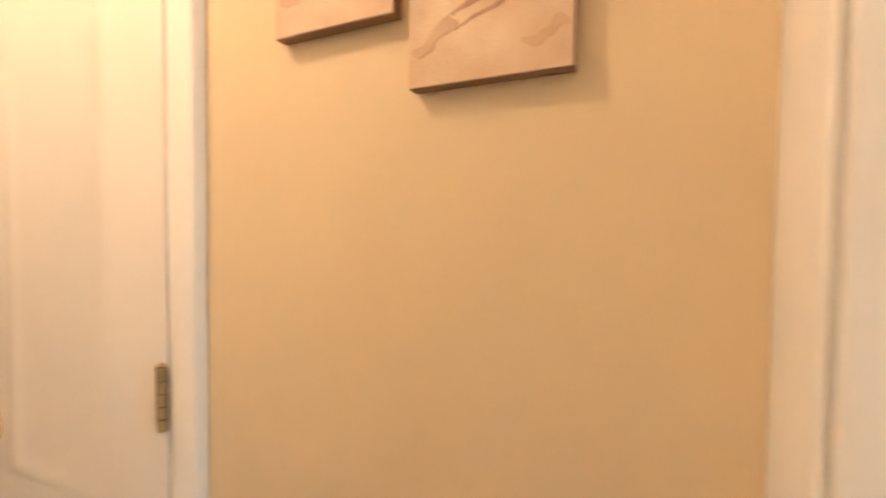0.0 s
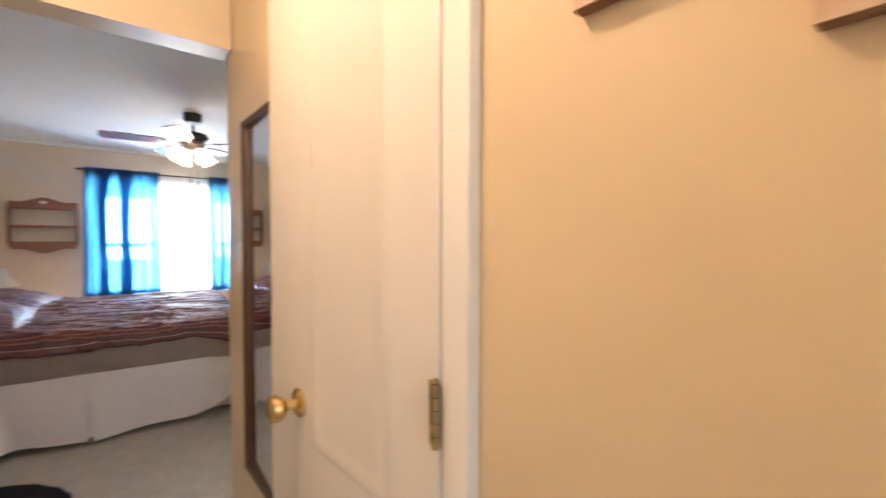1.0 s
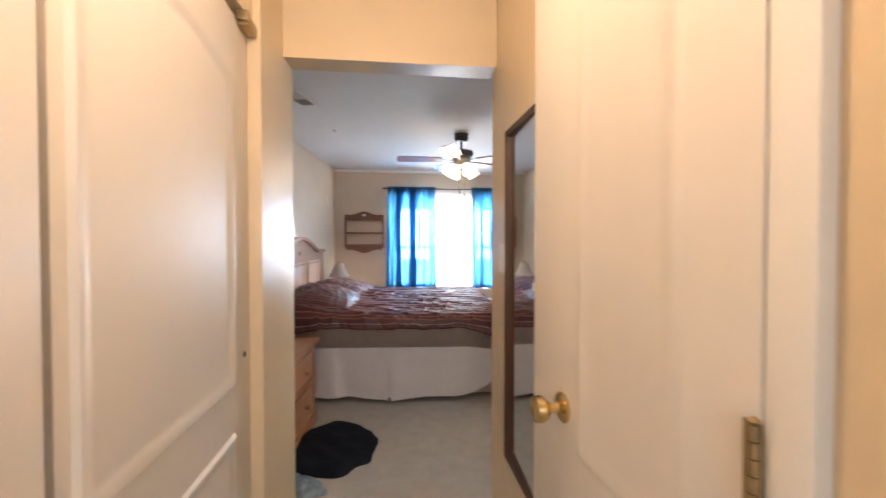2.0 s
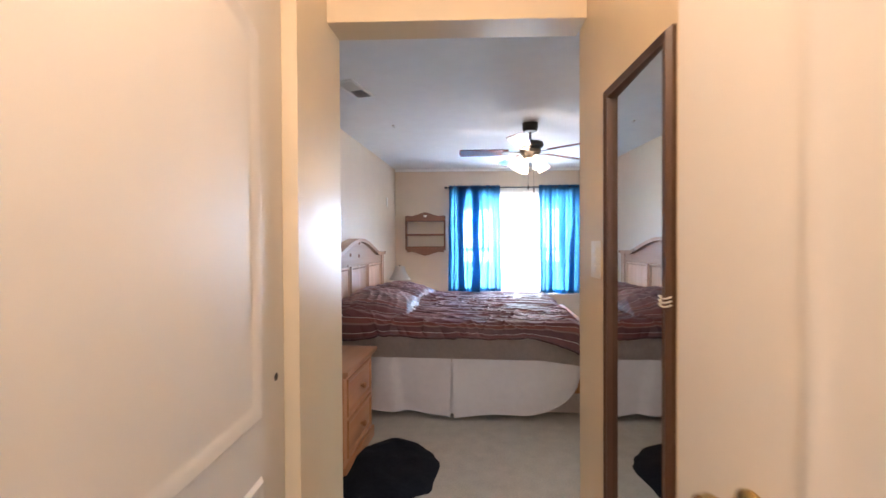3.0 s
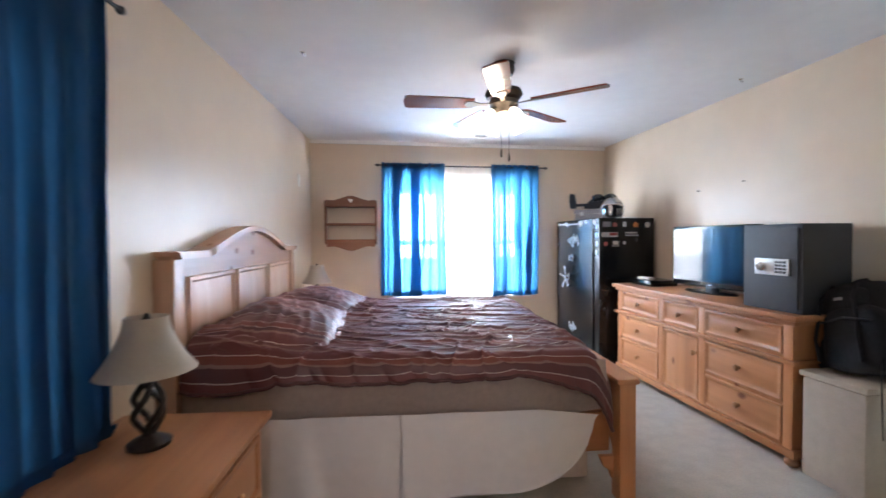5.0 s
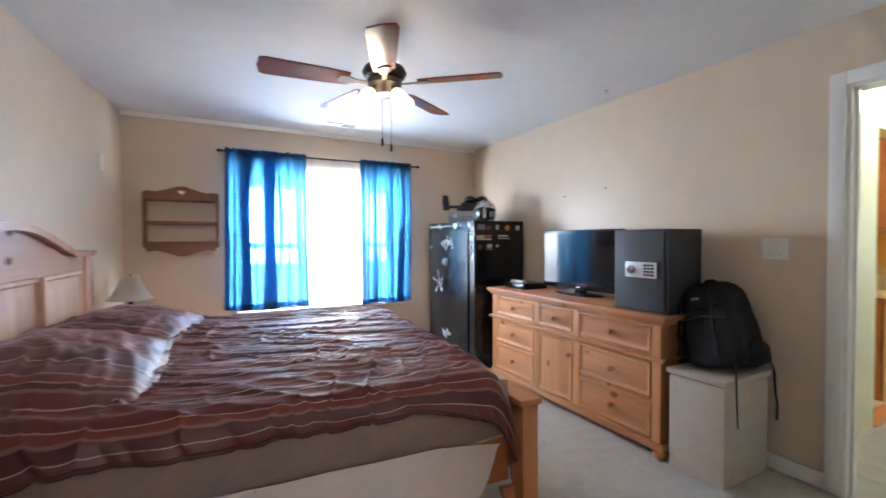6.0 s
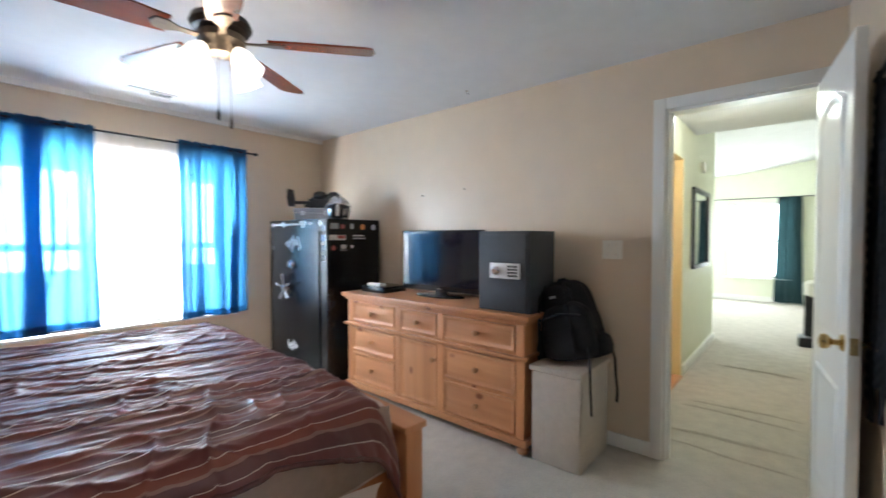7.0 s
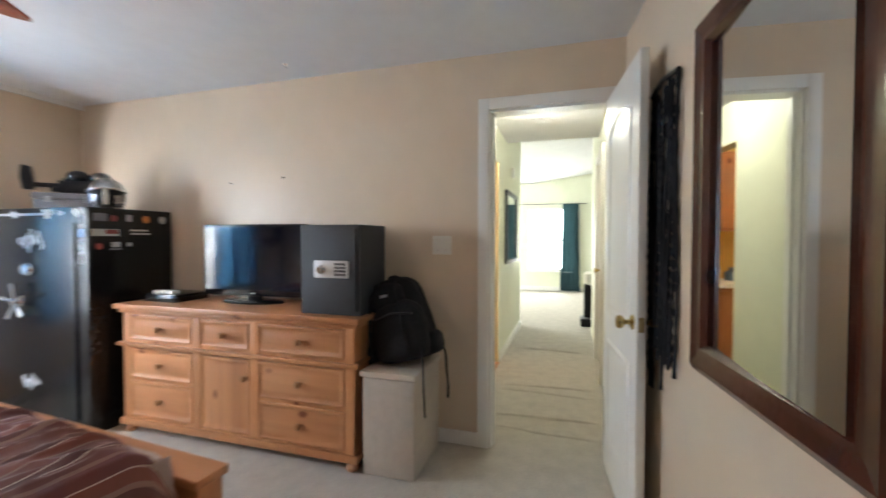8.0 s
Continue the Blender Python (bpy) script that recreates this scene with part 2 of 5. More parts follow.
box(bm, -0.84, 0.03, 1.668, 1.79, 2.044, CEIL)
solid("lintel", bm, M_LOBBY, "beige drop header over the bedroom entry", "lintel", kind="structure")
bm = B()
box(bm, -0.112, 0.9, -0.48, -0.362, 0, CEIL)
box(bm, -1.7, -0.87, -0.48, -0.362, 0, CEIL)
box(bm, -0.87, -0.112, -0.48, -0.362, DH, CEIL)
solid("wall_lobby_south", bm, M_LOBBY, "beige wall with a cased opening", "wall", kind="structure")
bm = B()
box(bm, -1.75, -1.63, -0.362, 1.676, 0, CEIL)
box(bm, 0.78, 0.9, -0.362, 1.7, 0, CEIL)
box(bm, -1.75, -1.63, -2.1, -0.48, 0, CEIL)
box(bm, 0.78, 0.9, -2.1, -0.48, 0, CEIL)
box(bm, -1.75, 0.9, -2.2, -2.1, 0, CEIL)
solid("wall_closets", bm, M_WALL, "plain walls behind the closets", "wall", kind="structure")

# hall and the far room
HX1 = 5.85
bm = B()
box(bm, 2.32, 3.40, 3.0, 3.1, 0, CEIL)
box(bm, 3.95, 4.55, 3.0, 3.1, 0, CEIL)
box(bm, 4.55, HX1, 3.0, 3.1, 0, 3.9)
box(bm, 3.40, 3.95, 3.0, 3.1, DH, CEIL)
solid("wall_hall_north", bm, M_HALL, "pale hall wall with a kitchen opening", "wall", kind="structure")
bm = B()
box(bm, 2.32, 3.62, 1.9, 2.02, 0, CEIL)
box(bm, 4.38, HX1, 1.9, 2.02, 0, 3.9)
box(bm, 3.62, 4.38, 1.9, 2.02, DH, CEIL)
box(bm, 2.32, HX1, 1.2, 1.3, 0, CEIL)
solid("wall_hall_south", bm, M_HALL, "pale hall wall with a door", "wall", kind="structure")
bm = B()
box(bm, 2.5, 2.6, 3.1, 5.3, 0, CEIL)
box(bm, 4.6, 4.7, 3.1, 5.3, 0, CEIL)
box(bm, 2.5, 4.7, 5.3, 5.4, 0, CEIL)
solid("wall_kitchen", bm, M_GOLD, "golden yellow kitchen walls", "wall", kind="structure")
FX = 10.3
FY0, FY1, FZ0, FZ1 = 2.30, 3.35, 0.48, 2.03
bm = B()
box(bm, FX, FX + 0.14, -1.0, FY0, 0, 3.9)
box(bm, FX, FX + 0.14, FY1, 6.2, 0, 3.9)
box(bm, FX, FX + 0.14, FY0, FY1, 0, FZ0)
box(bm, FX, FX + 0.14, FY0, FY1, FZ1, 3.9)
box(bm, HX1, FX, -1.1, -1.0, 0, 3.9)
box(bm, HX1, 6.6, 6.0, 6.14, 0, 3.9)
box(bm, 9.4, FX, 6.0, 6.14, 0, 3.9)
box(bm, 6.6, 9.4, 6.0, 6.14, 0, 0.7)
box(bm, 6.6, 9.4, 6.0, 6.14, 2.3, 3.9)
box(bm, HX1 - 0.1, HX1, 3.1, 6.0, 0, 3.9)
box(bm, HX1 - 0.1, HX1, -1.0, 1.9, 0, 3.9)
box(bm, 4.45, 4.55, 2.02, 3.0, CEIL + 0.12, 3.9)
solid("wall_living_room", bm, M_HALL, "pale walls of the bright living room", "wall", kind="structure")
bm = B()
prism(bm, [(-1.1, 3.25), (3.2, 2.62), (6.14, 2.62), (6.14, 2.74), (3.2, 2.74), (-1.1, 3.37)], 4.45, FX + 0.14, "x")
solid("ceiling_living_room", bm, M_CEIL, "sloping white ceiling", "ceiling", kind="structure")

# bright overcast distance outside the windows
M_OUT = glow("bright_hazy_sky", (0.93, 0.97, 1.0), 5.0)
bm = B()
box(bm, -2.5, 3.5, 8.0, 8.05, -1.0, 5.0)
solid("backdrop_north", bm, M_OUT, "bright hazy daylight outside", "backdrop", kind="structure")
bm = B()
box(bm, -4.05, -4.0, -0.5, 6.0, -1.0, 5.0)
solid("backdrop_west", bm, glow("shaded_yard_haze", (0.80, 0.90, 1.0), 0.3), "bright hazy daylight outside", "backdrop", kind="structure")
bm = B()
box(bm, 12.0, 12.05, -2.0, 8.0, -1.0, 5.0)
solid("backdrop_east", bm, M_OUT, "bright hazy daylight outside", "backdrop", kind="structure")


# ---- trim, windows and doors ----
bm = B()
box(bm, 2.186, 2.2, DY1 + 0.065, 6.2, 0, 0.085, 0.003)
solid("baseboard_east", bm, M_WHITE, "white painted baseboard", "baseboard", kind="structure")
bm = B()
box(bm, -1.25, 2.186, 6.186, 6.2, 0, 0.085, 0.003)
solid("baseboard_north", bm, M_WHITE, "white painted baseboard", "baseboard", kind="structure")
bm = B()
box(bm, 0, 0.013, -4.4, 0, 0, 0.085, 0.003, m=wm)
solid("baseboard_west", bm, M_WHITE, "white painted baseboard", "baseboard", kind="structure")
bm = B()
prism(bm, [(6.2, CEIL), (6.170, CEIL), (6.177, CEIL - 0.038), (6.2, CEIL - 0.038)], -1.24, 2.2, "x")
solid("trim_cornice", bm, M_SATIN, "thin white strip under the ceiling", "trim", kind="structure")
bm = B()
box(bm, 4.0, HX1, 2.984, 3.0, 0, 0.09, 0.003)
solid("baseboard_hall", bm, M_WHITE, "white painted baseboard", "baseboard", kind="structure")
bm = B()
box(bm, FX - 0.015, FX, -0.9, 6.0, 0, 0.1)
solid("baseboard_living_room", bm, M_WHITE, "white painted baseboard", "baseboard", kind="structure")


def casing(name, m, y0, y1, h, w=0.065, d=0.018, jamb=0.12):
    """A cased opening: boards round it on the near face and a lining through the wall."""
    ob = thing(name, m, "white painted door casing", "door frame", kind="structure")
    for side, a, b in (("jamb_casing", y0 - w, y0), ("jamb_casing", y1, y1 + w)):
        bm = B()
        box(bm, -d, 0, a, b, 0, h + w, 0.005)
        part(side, bm, M_WHITE, ob)
    bm = B()
    box(bm, -d, 0, y0, y1, h, h + w, 0.005)
    part("head_casing", bm, M_WHITE, ob)
    bm = B()
    box(bm, 0.0, jamb, y0, y0 + 0.016, 0, h - 0.016)
    box(bm, 0.0, jamb, y1 - 0.016, y1, 0, h - 0.016)
    box(bm, 0.0, jamb, y0, y1, h - 0.016, h)
    box(bm, jamb * 0.4, jamb * 0.55, y1 - 0.028, y1 - 0.016, 0, h - 0.016)
    part("lining", bm, M_WHITE, ob)
    return ob


casing("door_frame_1", Matrix.Translation((2.2, 0, 0)), DY0, DY1, DH)


def arch_outline(y0, y1, z0, z1, rise, n=14):
    """A panel's outline with a cathedral arch on top; rise 0 gives a rectangle."""
    pts = [(y0, z0), (y1, z0), (y1, z1)]
    if rise:
        for k in range(1, n):
            u = k / n
            pts.append((y1 + (y0 - y1) * u, z1 + rise * (0.5 - 0.5 * math.cos(2 * math.pi * u)) ** 0.5))
    pts.append((y0, z1))
    return pts


def inset_outline(pts, d):
    cy = sum(p[0] for p in pts) / len(pts)
    cz = (min(p[1] for p in pts) + max(p[1] for p in pts)) / 2
    hy = max(abs(p[0] - cy) for p in pts)
    hz = max(abs(p[1] - cz) for p in pts)
    return [(cy + (p[0] - cy) * (1 - d / hy), cz + (p[1] - cz) * (1 - d / hz)) for p in pts]


def moulded_panel(bm, pts, x, out, relief=1.0):
    """A raised moulding ring and a raised field, standing out from the plane x along out."""
    steps = ((0.0, 0.0), (0.009, 0.009), (0.020, 0.009), (0.032, 0.001), (0.050, 0.001), (0.080, 0.005))
    rings = [[bm.verts.new((x + out * h * relief, p[0], p[1])) for p in inset_outline(pts, d)] for d, h in steps]
    for a, b in zip(rings, rings[1:]):
        for k in range(len(a)):
            j = (k + 1) % len(a)
            bm.faces.new((a[k], a[j], b[j], b[k]))
    bm.faces.new(rings[-1])


def panel_door(name, m, width, height, label, out=-1, knob_y=None, both=False, hinge_side=None, material=None, knob_mat=None, hole=None, stiles=(0.11, 0.11), relief=1.0, knob_z=0.945, upper=(0.885, 1.825), lower_top=0.745):
    """A two-panel moulded door leaf: x is its thickness, y runs from 0 to its width."""
    material = material or M_DOOR
    ob = thing(name, m, label, "door", kind="structure")
    bm = B()
    box(bm, 0, 0.035, 0, width, 0.012, height, 0.002)
    part("leaf", bm, material, ob)
    faces = ((0.0, -1), (0.035, 1)) if both else (((0.0, -1),) if out < 0 else ((0.035, 1),))
    for x, o in faces:
        for z0, z1, rise in ((*upper, 0.055), (0.22, lower_top, 0)):
            bm = B()
            moulded_panel(bm, arch_outline(stiles[0], width - stiles[1], z0, z1, rise), x, o, relief)
            part("panel", bm, material, ob)
    if knob_y is not None:
        for x, o in faces:
            bm = B()
            turn = Matrix.Translation((x, knob_y, knob_z)) @ Matrix.Rotation(o * math.pi / 2, 4, "Y")
            lathe(bm, ((0.031, 0.0), (0.031, 0.004), (0.024, 0.009), (0.011, 0.012), (0.010, 0.030), (0.022, 0.038), (0.028, 0.050), (0.026, 0.062), (0.012, 0.067)), seg=20, m=turn)
            part("knob", bm, knob_mat or M_BRASS, ob, "polished brass door knob")
        bm = B()
        y = width if knob_y > width / 2 else 0.0
        box(bm, 0.006, 0.029, y - 0.002, y + 0.002, knob_z - 0.03, knob_z + 0.03)
        box(bm, 0.012, 0.023, y - 0.008, y + 0.008, knob_z - 0.01, knob_z + 0.01)
        part("latch_plate", bm, M_OLDBRASS, ob, "worn brass latch plate")
    if hinge_side is not None:
        for z in (0.20, 1.094, 1.80):
            bm = B()
            y = hinge_side
            s = 1 if y < width / 2 else -1
            box(bm, -0.003, 0.001, y - s * 0.002, y + s * 0.017, z - 0.045, z + 0.045)
            for k in range(5):
                lathe(bm, ((0.0055, -0.0082), (0.0055, 0.0082)), (-0.007, y, z - 0.036 + 0.018 * k), 10)
            lathe(bm, ((0.003, 0), (0.006, 0.003), (0.003, 0.007)), (-0.007, y, z + 0.045), 10)
            part("hinge", bm, M_OLDBRASS, ob, "tarnished brass hinge")
    if hole:
        # No hole is cut; a black disc stands for the shade inside it.
        bm = B()
        lathe(bm, ((0.009, 0.0), (0.011, 0.0015), (0.006, 0.002), (0.005, 0.0005)), seg=16, m=Matrix.Translation((-0.0005, hole[0], hole[1])) @ Matrix.Rotation(-math.pi / 2, 4, "Y"))
        part("knob_hole_disc", bm, M_BLACK, ob, "black disc standing for the dark inside the empty knob hole")
    return ob


# bedroom door, open flat along the mirror wall
leaf_m = Matrix.Translation((2.195, 2.078, 0)) @ Matrix.Rotation(radians(96.6), 4, "Z")
panel_door("door_1", leaf_m, 0.665, 2.02, "white two-panel door standing open against the wall", both=True, knob_y=0.605, knob_z=0.925, material=M_WHITE)
# lobby closet door, slightly ajar
panel_door("door_2", Matrix.Translation((-0.022, RY0 + 0.001, 0)) @ Matrix.Rotation(radians(3.4), 4, "Z"), 0.598, 2.02,
           "cream two-panel closet door, slightly ajar", knob_y=0.442, hinge_side=0.0, relief=0.36, knob_z=0.982, stiles=(0.11, 0.213), upper=(0.905, 1.785))
# double closet doors
panel_door("door_3", Matrix.Translation((-0.878, LY1 - 0.004, 0)) @ Matrix.Rotation(math.pi, 4, "Z"), LY1 - LYM - 0.024, 2.02,
           "cream arch-panelled closet door without its knob", hole=(0.056, 0.962), stiles=(0.142, 0.032))
panel_door("door_4", Matrix.Translation((-0.872, LYM - 0.004, 0)) @ Matrix.Rotation(math.pi, 4, "Z"), LYM - LY0 - 0.006, 2.02,
           "cream arch-panelled closet door")
bm = B()
box(bm, -0.876, -0.845, 1.34, 1.43, 2.0, 2.035, 0.003)
box(bm, -0.876, -0.84, 1.325, 1.345, 2.01, 2.04, 0.003)
solid("closet_catch", bm, M_OLDBRASS, "tarnished metal catch at the closet door's top", "door catch")
casing("door_frame_2", Matrix.Translation((0.016, 0, 0)), RY0, RY1, DH, w=0.054, d=0.036)
bm = B()
box(bm, -0.112, 0.0, -0.362, -0.341, 0, CEIL - 0.25, 0.006)
box(bm, -0.112, -0.096, -0.341, -0.335, 0, CEIL - 0.25, 0.002)
box(bm, -0.124, -0.112, -0.48, -0.341, 0, DH, 0.002)
solid("door_frame_3", bm, M_WHITE, "white moulded casing of the bathroom opening", "door frame", kind="structure")
casing("door_frame_4", Matrix.Translation((0, 2.02, 0)) @ Matrix.Rotation(-math.pi / 2, 4, "Z"), 3.62, 4.38, DH, d=0.03)
panel_door("door_5", Matrix.Translation((3.63, 2.0, 0)) @ Matrix.Rotation(-math.pi / 2, 4, "Z"), 0.74, 2.02, "white two-panel hall door, closed", knob_y=0.67, hinge_side=0.0, material=M_WHITE)


def window_unit(name, m, w, h, label):
    """Frame, meeting rail, panes and sill; x across, z up, y into the room is negative."""
    ob = thing(name, m, label, "window", kind="structure")
    bm = B()
    t = 0.05
    box(bm, -w / 2, -w / 2 + t, 0, 0.07, 0, h, 0.004)
    box(bm, w / 2 - t, w / 2, 0, 0.07, 0, h, 0.004)
    box(bm, -w / 2 + t, w / 2 - t, 0, 0.07, h - t, h, 0.004)
    box(bm, -w / 2 + t, w / 2 - t, 0, 0.07, 0, t, 0.004)
    part("window_frame", bm, M_WHITE, ob)
    bm = B()
    box(bm, -w / 2 + t, w / 2 - t, 0.012, 0.05, h * 0.47, h * 0.47 + 0.05, 0.004)
    part("meeting_rail", bm, M_WHITE, ob)
    bm = B()
    box(bm, -w / 2 - 0.03, w / 2 + 0.03, -0.13, 0.0, -0.022, 0.0, 0.005)
    part("window_sill", bm, M_WHITE, ob)
    for z0, z1 in ((t, h * 0.47), (h * 0.47 + 0.05, h - t)):
        bm = B()
        box(bm, -w / 2 + t, w / 2 - t, 0.028, 0.032, z0, z1)
        p = part("pane", bm, M_GLASS, ob, "clear window glass")
        p.visible_shadow = False
    return ob


M_GLASS = bpy.data.materials.new("window_glass")
M_GLASS.use_nodes = True
gb = M_GLASS.node_tree.nodes["Principled BSDF"]
gb.inputs["Transmission Weight"].default_value, gb.inputs["Roughness"].default_value, gb.inputs["IOR"].default_value = 1.0, 0.0, 1.1
window_unit("window_1", Matrix.Translation(((WX0 + WX1) / 2, 6.262, WZ0)), WX1 - WX0, WZ1 - WZ0, "white sash window behind curtains")
window_unit("window_2", wm @ Matrix.Translation((-0.06, (WB0 + WB1) / 2, WZ0)) @ Matrix.Rotation(math.pi / 2, 4, "Z"), WB1 - WB0, WZ1 - WZ0, "white sash window beside the bed")
window_unit("window_3", Matrix.Translation((FX + 0.05, (FY0 + FY1) / 2, FZ0)) @ Matrix.Rotation(-math.pi / 2, 4, "Z"), FY1 - FY0, FZ1 - FZ0, "bright living room window")
# Window added out of view, an opening for the living room fill lamp.
window_unit("window_4", Matrix.Translation((8.0, 6.06, 0.7)), 2.8, 1.6, "unseen wide window added to let fill light into the living room")

M_BLUE = cloth("blue_voile", (0.032, 0.055, 0.115), (0.040, 0.180, 0.35), 0.55, see=0.085)
M_SHEER = cloth("white_voile", (0.85, 0.85, 0.85), (0.95, 0.95, 0.95), 0.65, 0.03, see=0.32)
M_GREEN = cloth("dark_slate_drape", (0.03, 0.06, 0.07), (0.04, 0.10, 0.11), 0.2)


def drape(bm, x0, x1, z0, z1, bunches, depth, seed, flare=0.0, rows_n=26, back=0.0):
    """A thin cloth hanging from a rod: nearly flat between a few S-shaped bunches, where it lies three deep."""
    width = x1 - x0
    nx = 150
    rows = []
    for j in range(rows_n + 1):
        v = j / rows_n
        z = z1 + (z0 - z1) * v
        row = []
        for i in range(nx + 1):
            u = i / nx
            x, y = u, 0.0
            for k, (c, w) in enumerate(bunches):
                c2 = c + 0.035 * noise.noise((v * 1.5, k * 3.1, seed))
                w2 = w * (1 + 0.45 * noise.noise((v * 1.6, k * 1.7, seed + 6)) + 0.15 * v)
                t = (u - c2) / w2
                x -= 4.0 * w2 * t * math.exp(-t * t)
                y += depth * math.tanh(2 * t) * math.exp(-t * t / 3)
            y += 0.22 * depth * math.sin(u * 71 + 1.7 * seed + 1.5 * noise.noise((u * 5, v * 1.2, seed + 9))) + 0.30 * depth * math.sin(u * 38 + seed + 2 * noise.noise((u * 4, v, seed))) + 0.25 * depth * noise.noise((u * 7, v * 1.5, seed + 3))
            mid = 0.5
            xx = x0 + width * (mid + (x - mid) * (1 + flare * v)) + 0.006 * noise.noise((u * 6, v * 4, seed + 3))
            edge = 0.012 * abs(math.sin(u * 60 + seed)) if j == 0 and not back else 0.0
            sag = 0.008 * math.sin(u * 9 + seed) if j == rows_n else 0.0
            row.append(bm.verts.new((xx, y - back, z + edge + sag)))
        rows.append(row)
    for a, b in zip(rows, rows[1:]):
        for k in range(nx):
            bm.faces.new((a[k], a[k + 1], b[k + 1], b[k]))


def curtain(name, m, x0, x1, z0, z1, bunches, depth, seed, material, label, flare=0.0, group="", hem=0.05):
    ob = thing(name, m, label, "curtain", group)
    bm = B()
    drape(bm, x0, x1, z0, z1, bunches, depth, seed, flare)
    part("panel", bm, material, ob)
    if hem:
        for nm, za, zb in (("hem", z0, z0 + hem), ("rod_pocket", z1 - 0.055, z1)):
            if nm == "rod_pocket":
                bm = B()
                drape(bm, x0, x1, za, zb, bunches, depth, seed, 0.0, 4, 0.004)
            else:
                bm = B()
                mid = (x0 + x1) / 2
                drape(bm, mid + (x0 - mid) * (1 + flare), mid + (x1 - mid) * (1 + flare), za, zb, bunches, depth, seed, 0.0, 4, 0.004)
            part(nm, bm, material, ob)
    return ob


LEFT_B = ((0.04, 0.024), (0.125, 0.007), (0.25, 0.052), (0.37, 0.009), (0.52, 0.058), (0.655, 0.018), (0.75, 0.008), (0.86, 0.010), (0.96, 0.014))
RIGHT_B = ((0.05, 0.022), (0.15, 0.012), (0.27, 0.044), (0.38, 0.012), (0.57, 0.058), (0.69, 0.018), (0.80, 0.046), (0.94, 0.034))
SHEER_B = tuple((0.08 + 0.14 * k, 0.014) for k in range(7))
DENSE_B = tuple((0.07 + 0.145 * k, 0.030) for k in range(7))


def curtain_rod(m, x0, x1, label):
    ob = thing("curtain_rod", m, label, "curtain rod")
    bm = B()
    tube(bm, [(x0, 0, 0), ((x0 + x1) / 2, 0, 0), (x1, 0, 0)], 0.008)
    part("rod", bm, M_BLACK, ob)
    for x, s in ((x0, -1), (x1, 1)):
        bm = B()
        lathe(bm, ((0.006, 0), (0.013, 0.008), (0.017, 0.02), (0.010, 0.036), (0.003, 0.044)), seg=14, m=Matrix.Translation((x, 0, 0)) @ Matrix.Rotation(s * math.pi / 2, 4, "Y"))
        part("finial", bm, M_BLACK, ob)
        bm = B()
        box(bm, x - s * 0.05 - 0.006, x - s * 0.05 + 0.006, 0.0, 0.115, -0.008, 0.008, 0.002)
        part("bracket", bm, M_BLACK, ob)
    return ob


cm = Matrix.Translation((0, 6.085, 0))
curtain_rod(Matrix.Translation((0, 6.085, 2.085)), -0.50, 1.385, "thin dark metal curtain rod over the window")
curtain("curtain", cm, -0.485, 0.225, 0.650, 2.105, LEFT_B, 0.022, 1, M_BLUE, "sheer blue curtain panel glowing with daylight", 0.05, "window curtains")
curtain("curtain", cm, 0.755, 1.325, 0.625, 2.105, RIGHT_B, 0.022, 5, M_BLUE, "sheer blue curtain panel glowing with daylight", -0.03, "window curtains")
curtain("sheer_curtain", Matrix.Translation((0, 6.125, 0)), 0.12, 0.86, 0.64, 2.09, SHEER_B, 0.008, 8, M_SHEER, "thin white voile curtain against the window", hem=0.0)
wc = wm @ Matrix.Translation((0.10, 0, 0)) @ Matrix.Rotation(math.pi / 2, 4, "Z")
curtain_rod(wc @ Matrix.Translation((0, 0, 2.10)), -4.30, -3.10, "thin dark metal curtain rod over the bedside window")
curtain("curtain", wc, -3.74, -3.17, 0.60, 2.12, DENSE_B, 0.020, 12, M_BLUE, "sheer blue curtain panel beside the bedside lamp", 0.0, "bedside window curtains")
curtain("curtain", wc, -4.27, -3.76, 0.60, 2.12, DENSE_B, 0.020, 15, M_BLUE, "sheer blue curtain panel near the entry corner", 0.0, "bedside window curtains")
fm = Matrix.Translation((FX - 0.08, 0, 0)) @ Matrix.Rotation(-math.pi / 2, 4, "Z")
curtain("drape", fm, -2.50, -2.13, 0.02, 2.10, DENSE_B, 0.035, 21, M_GREEN, "dark slate-green drape at the living room window", 0.25)
curtain_rod(Matrix.Translation((FX - 0.08, 0, 2.11)) @ Matrix.Rotation(-math.pi / 2, 4, "Z"), -3.6, -2.0, "dark curtain rod in the living room")


# ---- bed group, set square to the west wall ----
bed_m = Matrix.Translation((-1.24, 6.2, 0)) @ Matrix.Rotation(-radians(4.5), 4, "Z")
H0, H1 = -2.775, -0.865
M_MATTRESS = mat("mattress_cloth", (0.52, 0.42, 0.375), 0.9, grain=0.08, scale=40, bump=0.2, bump_scale=150, spec=0.1)
M_LINEN = mat("white_linen", (0.78, 0.77, 0.77), 0.85, grain=0.03, scale=30, bump=0.2, bump_scale=300, spec=0.15)


def headboard_outline(inset=0.0):
    c, half, sh, top = (H0 + H1) / 2, 0.68, 1.225, 1.368
    pts = [(H0 + inset, sh - inset)]
    n = 26
    for k in range(n + 1):
        u = -1 + 2 * k / n
        rise = (top - sh) * math.cos(math.pi * u / 2) ** 1.25 if abs(u) < 1 else 0.0
        pts.append((c + u * half * (1 - inset * 0.6), sh + rise - inset))
    pts.append((H1 - inset, sh - inset))
    return pts


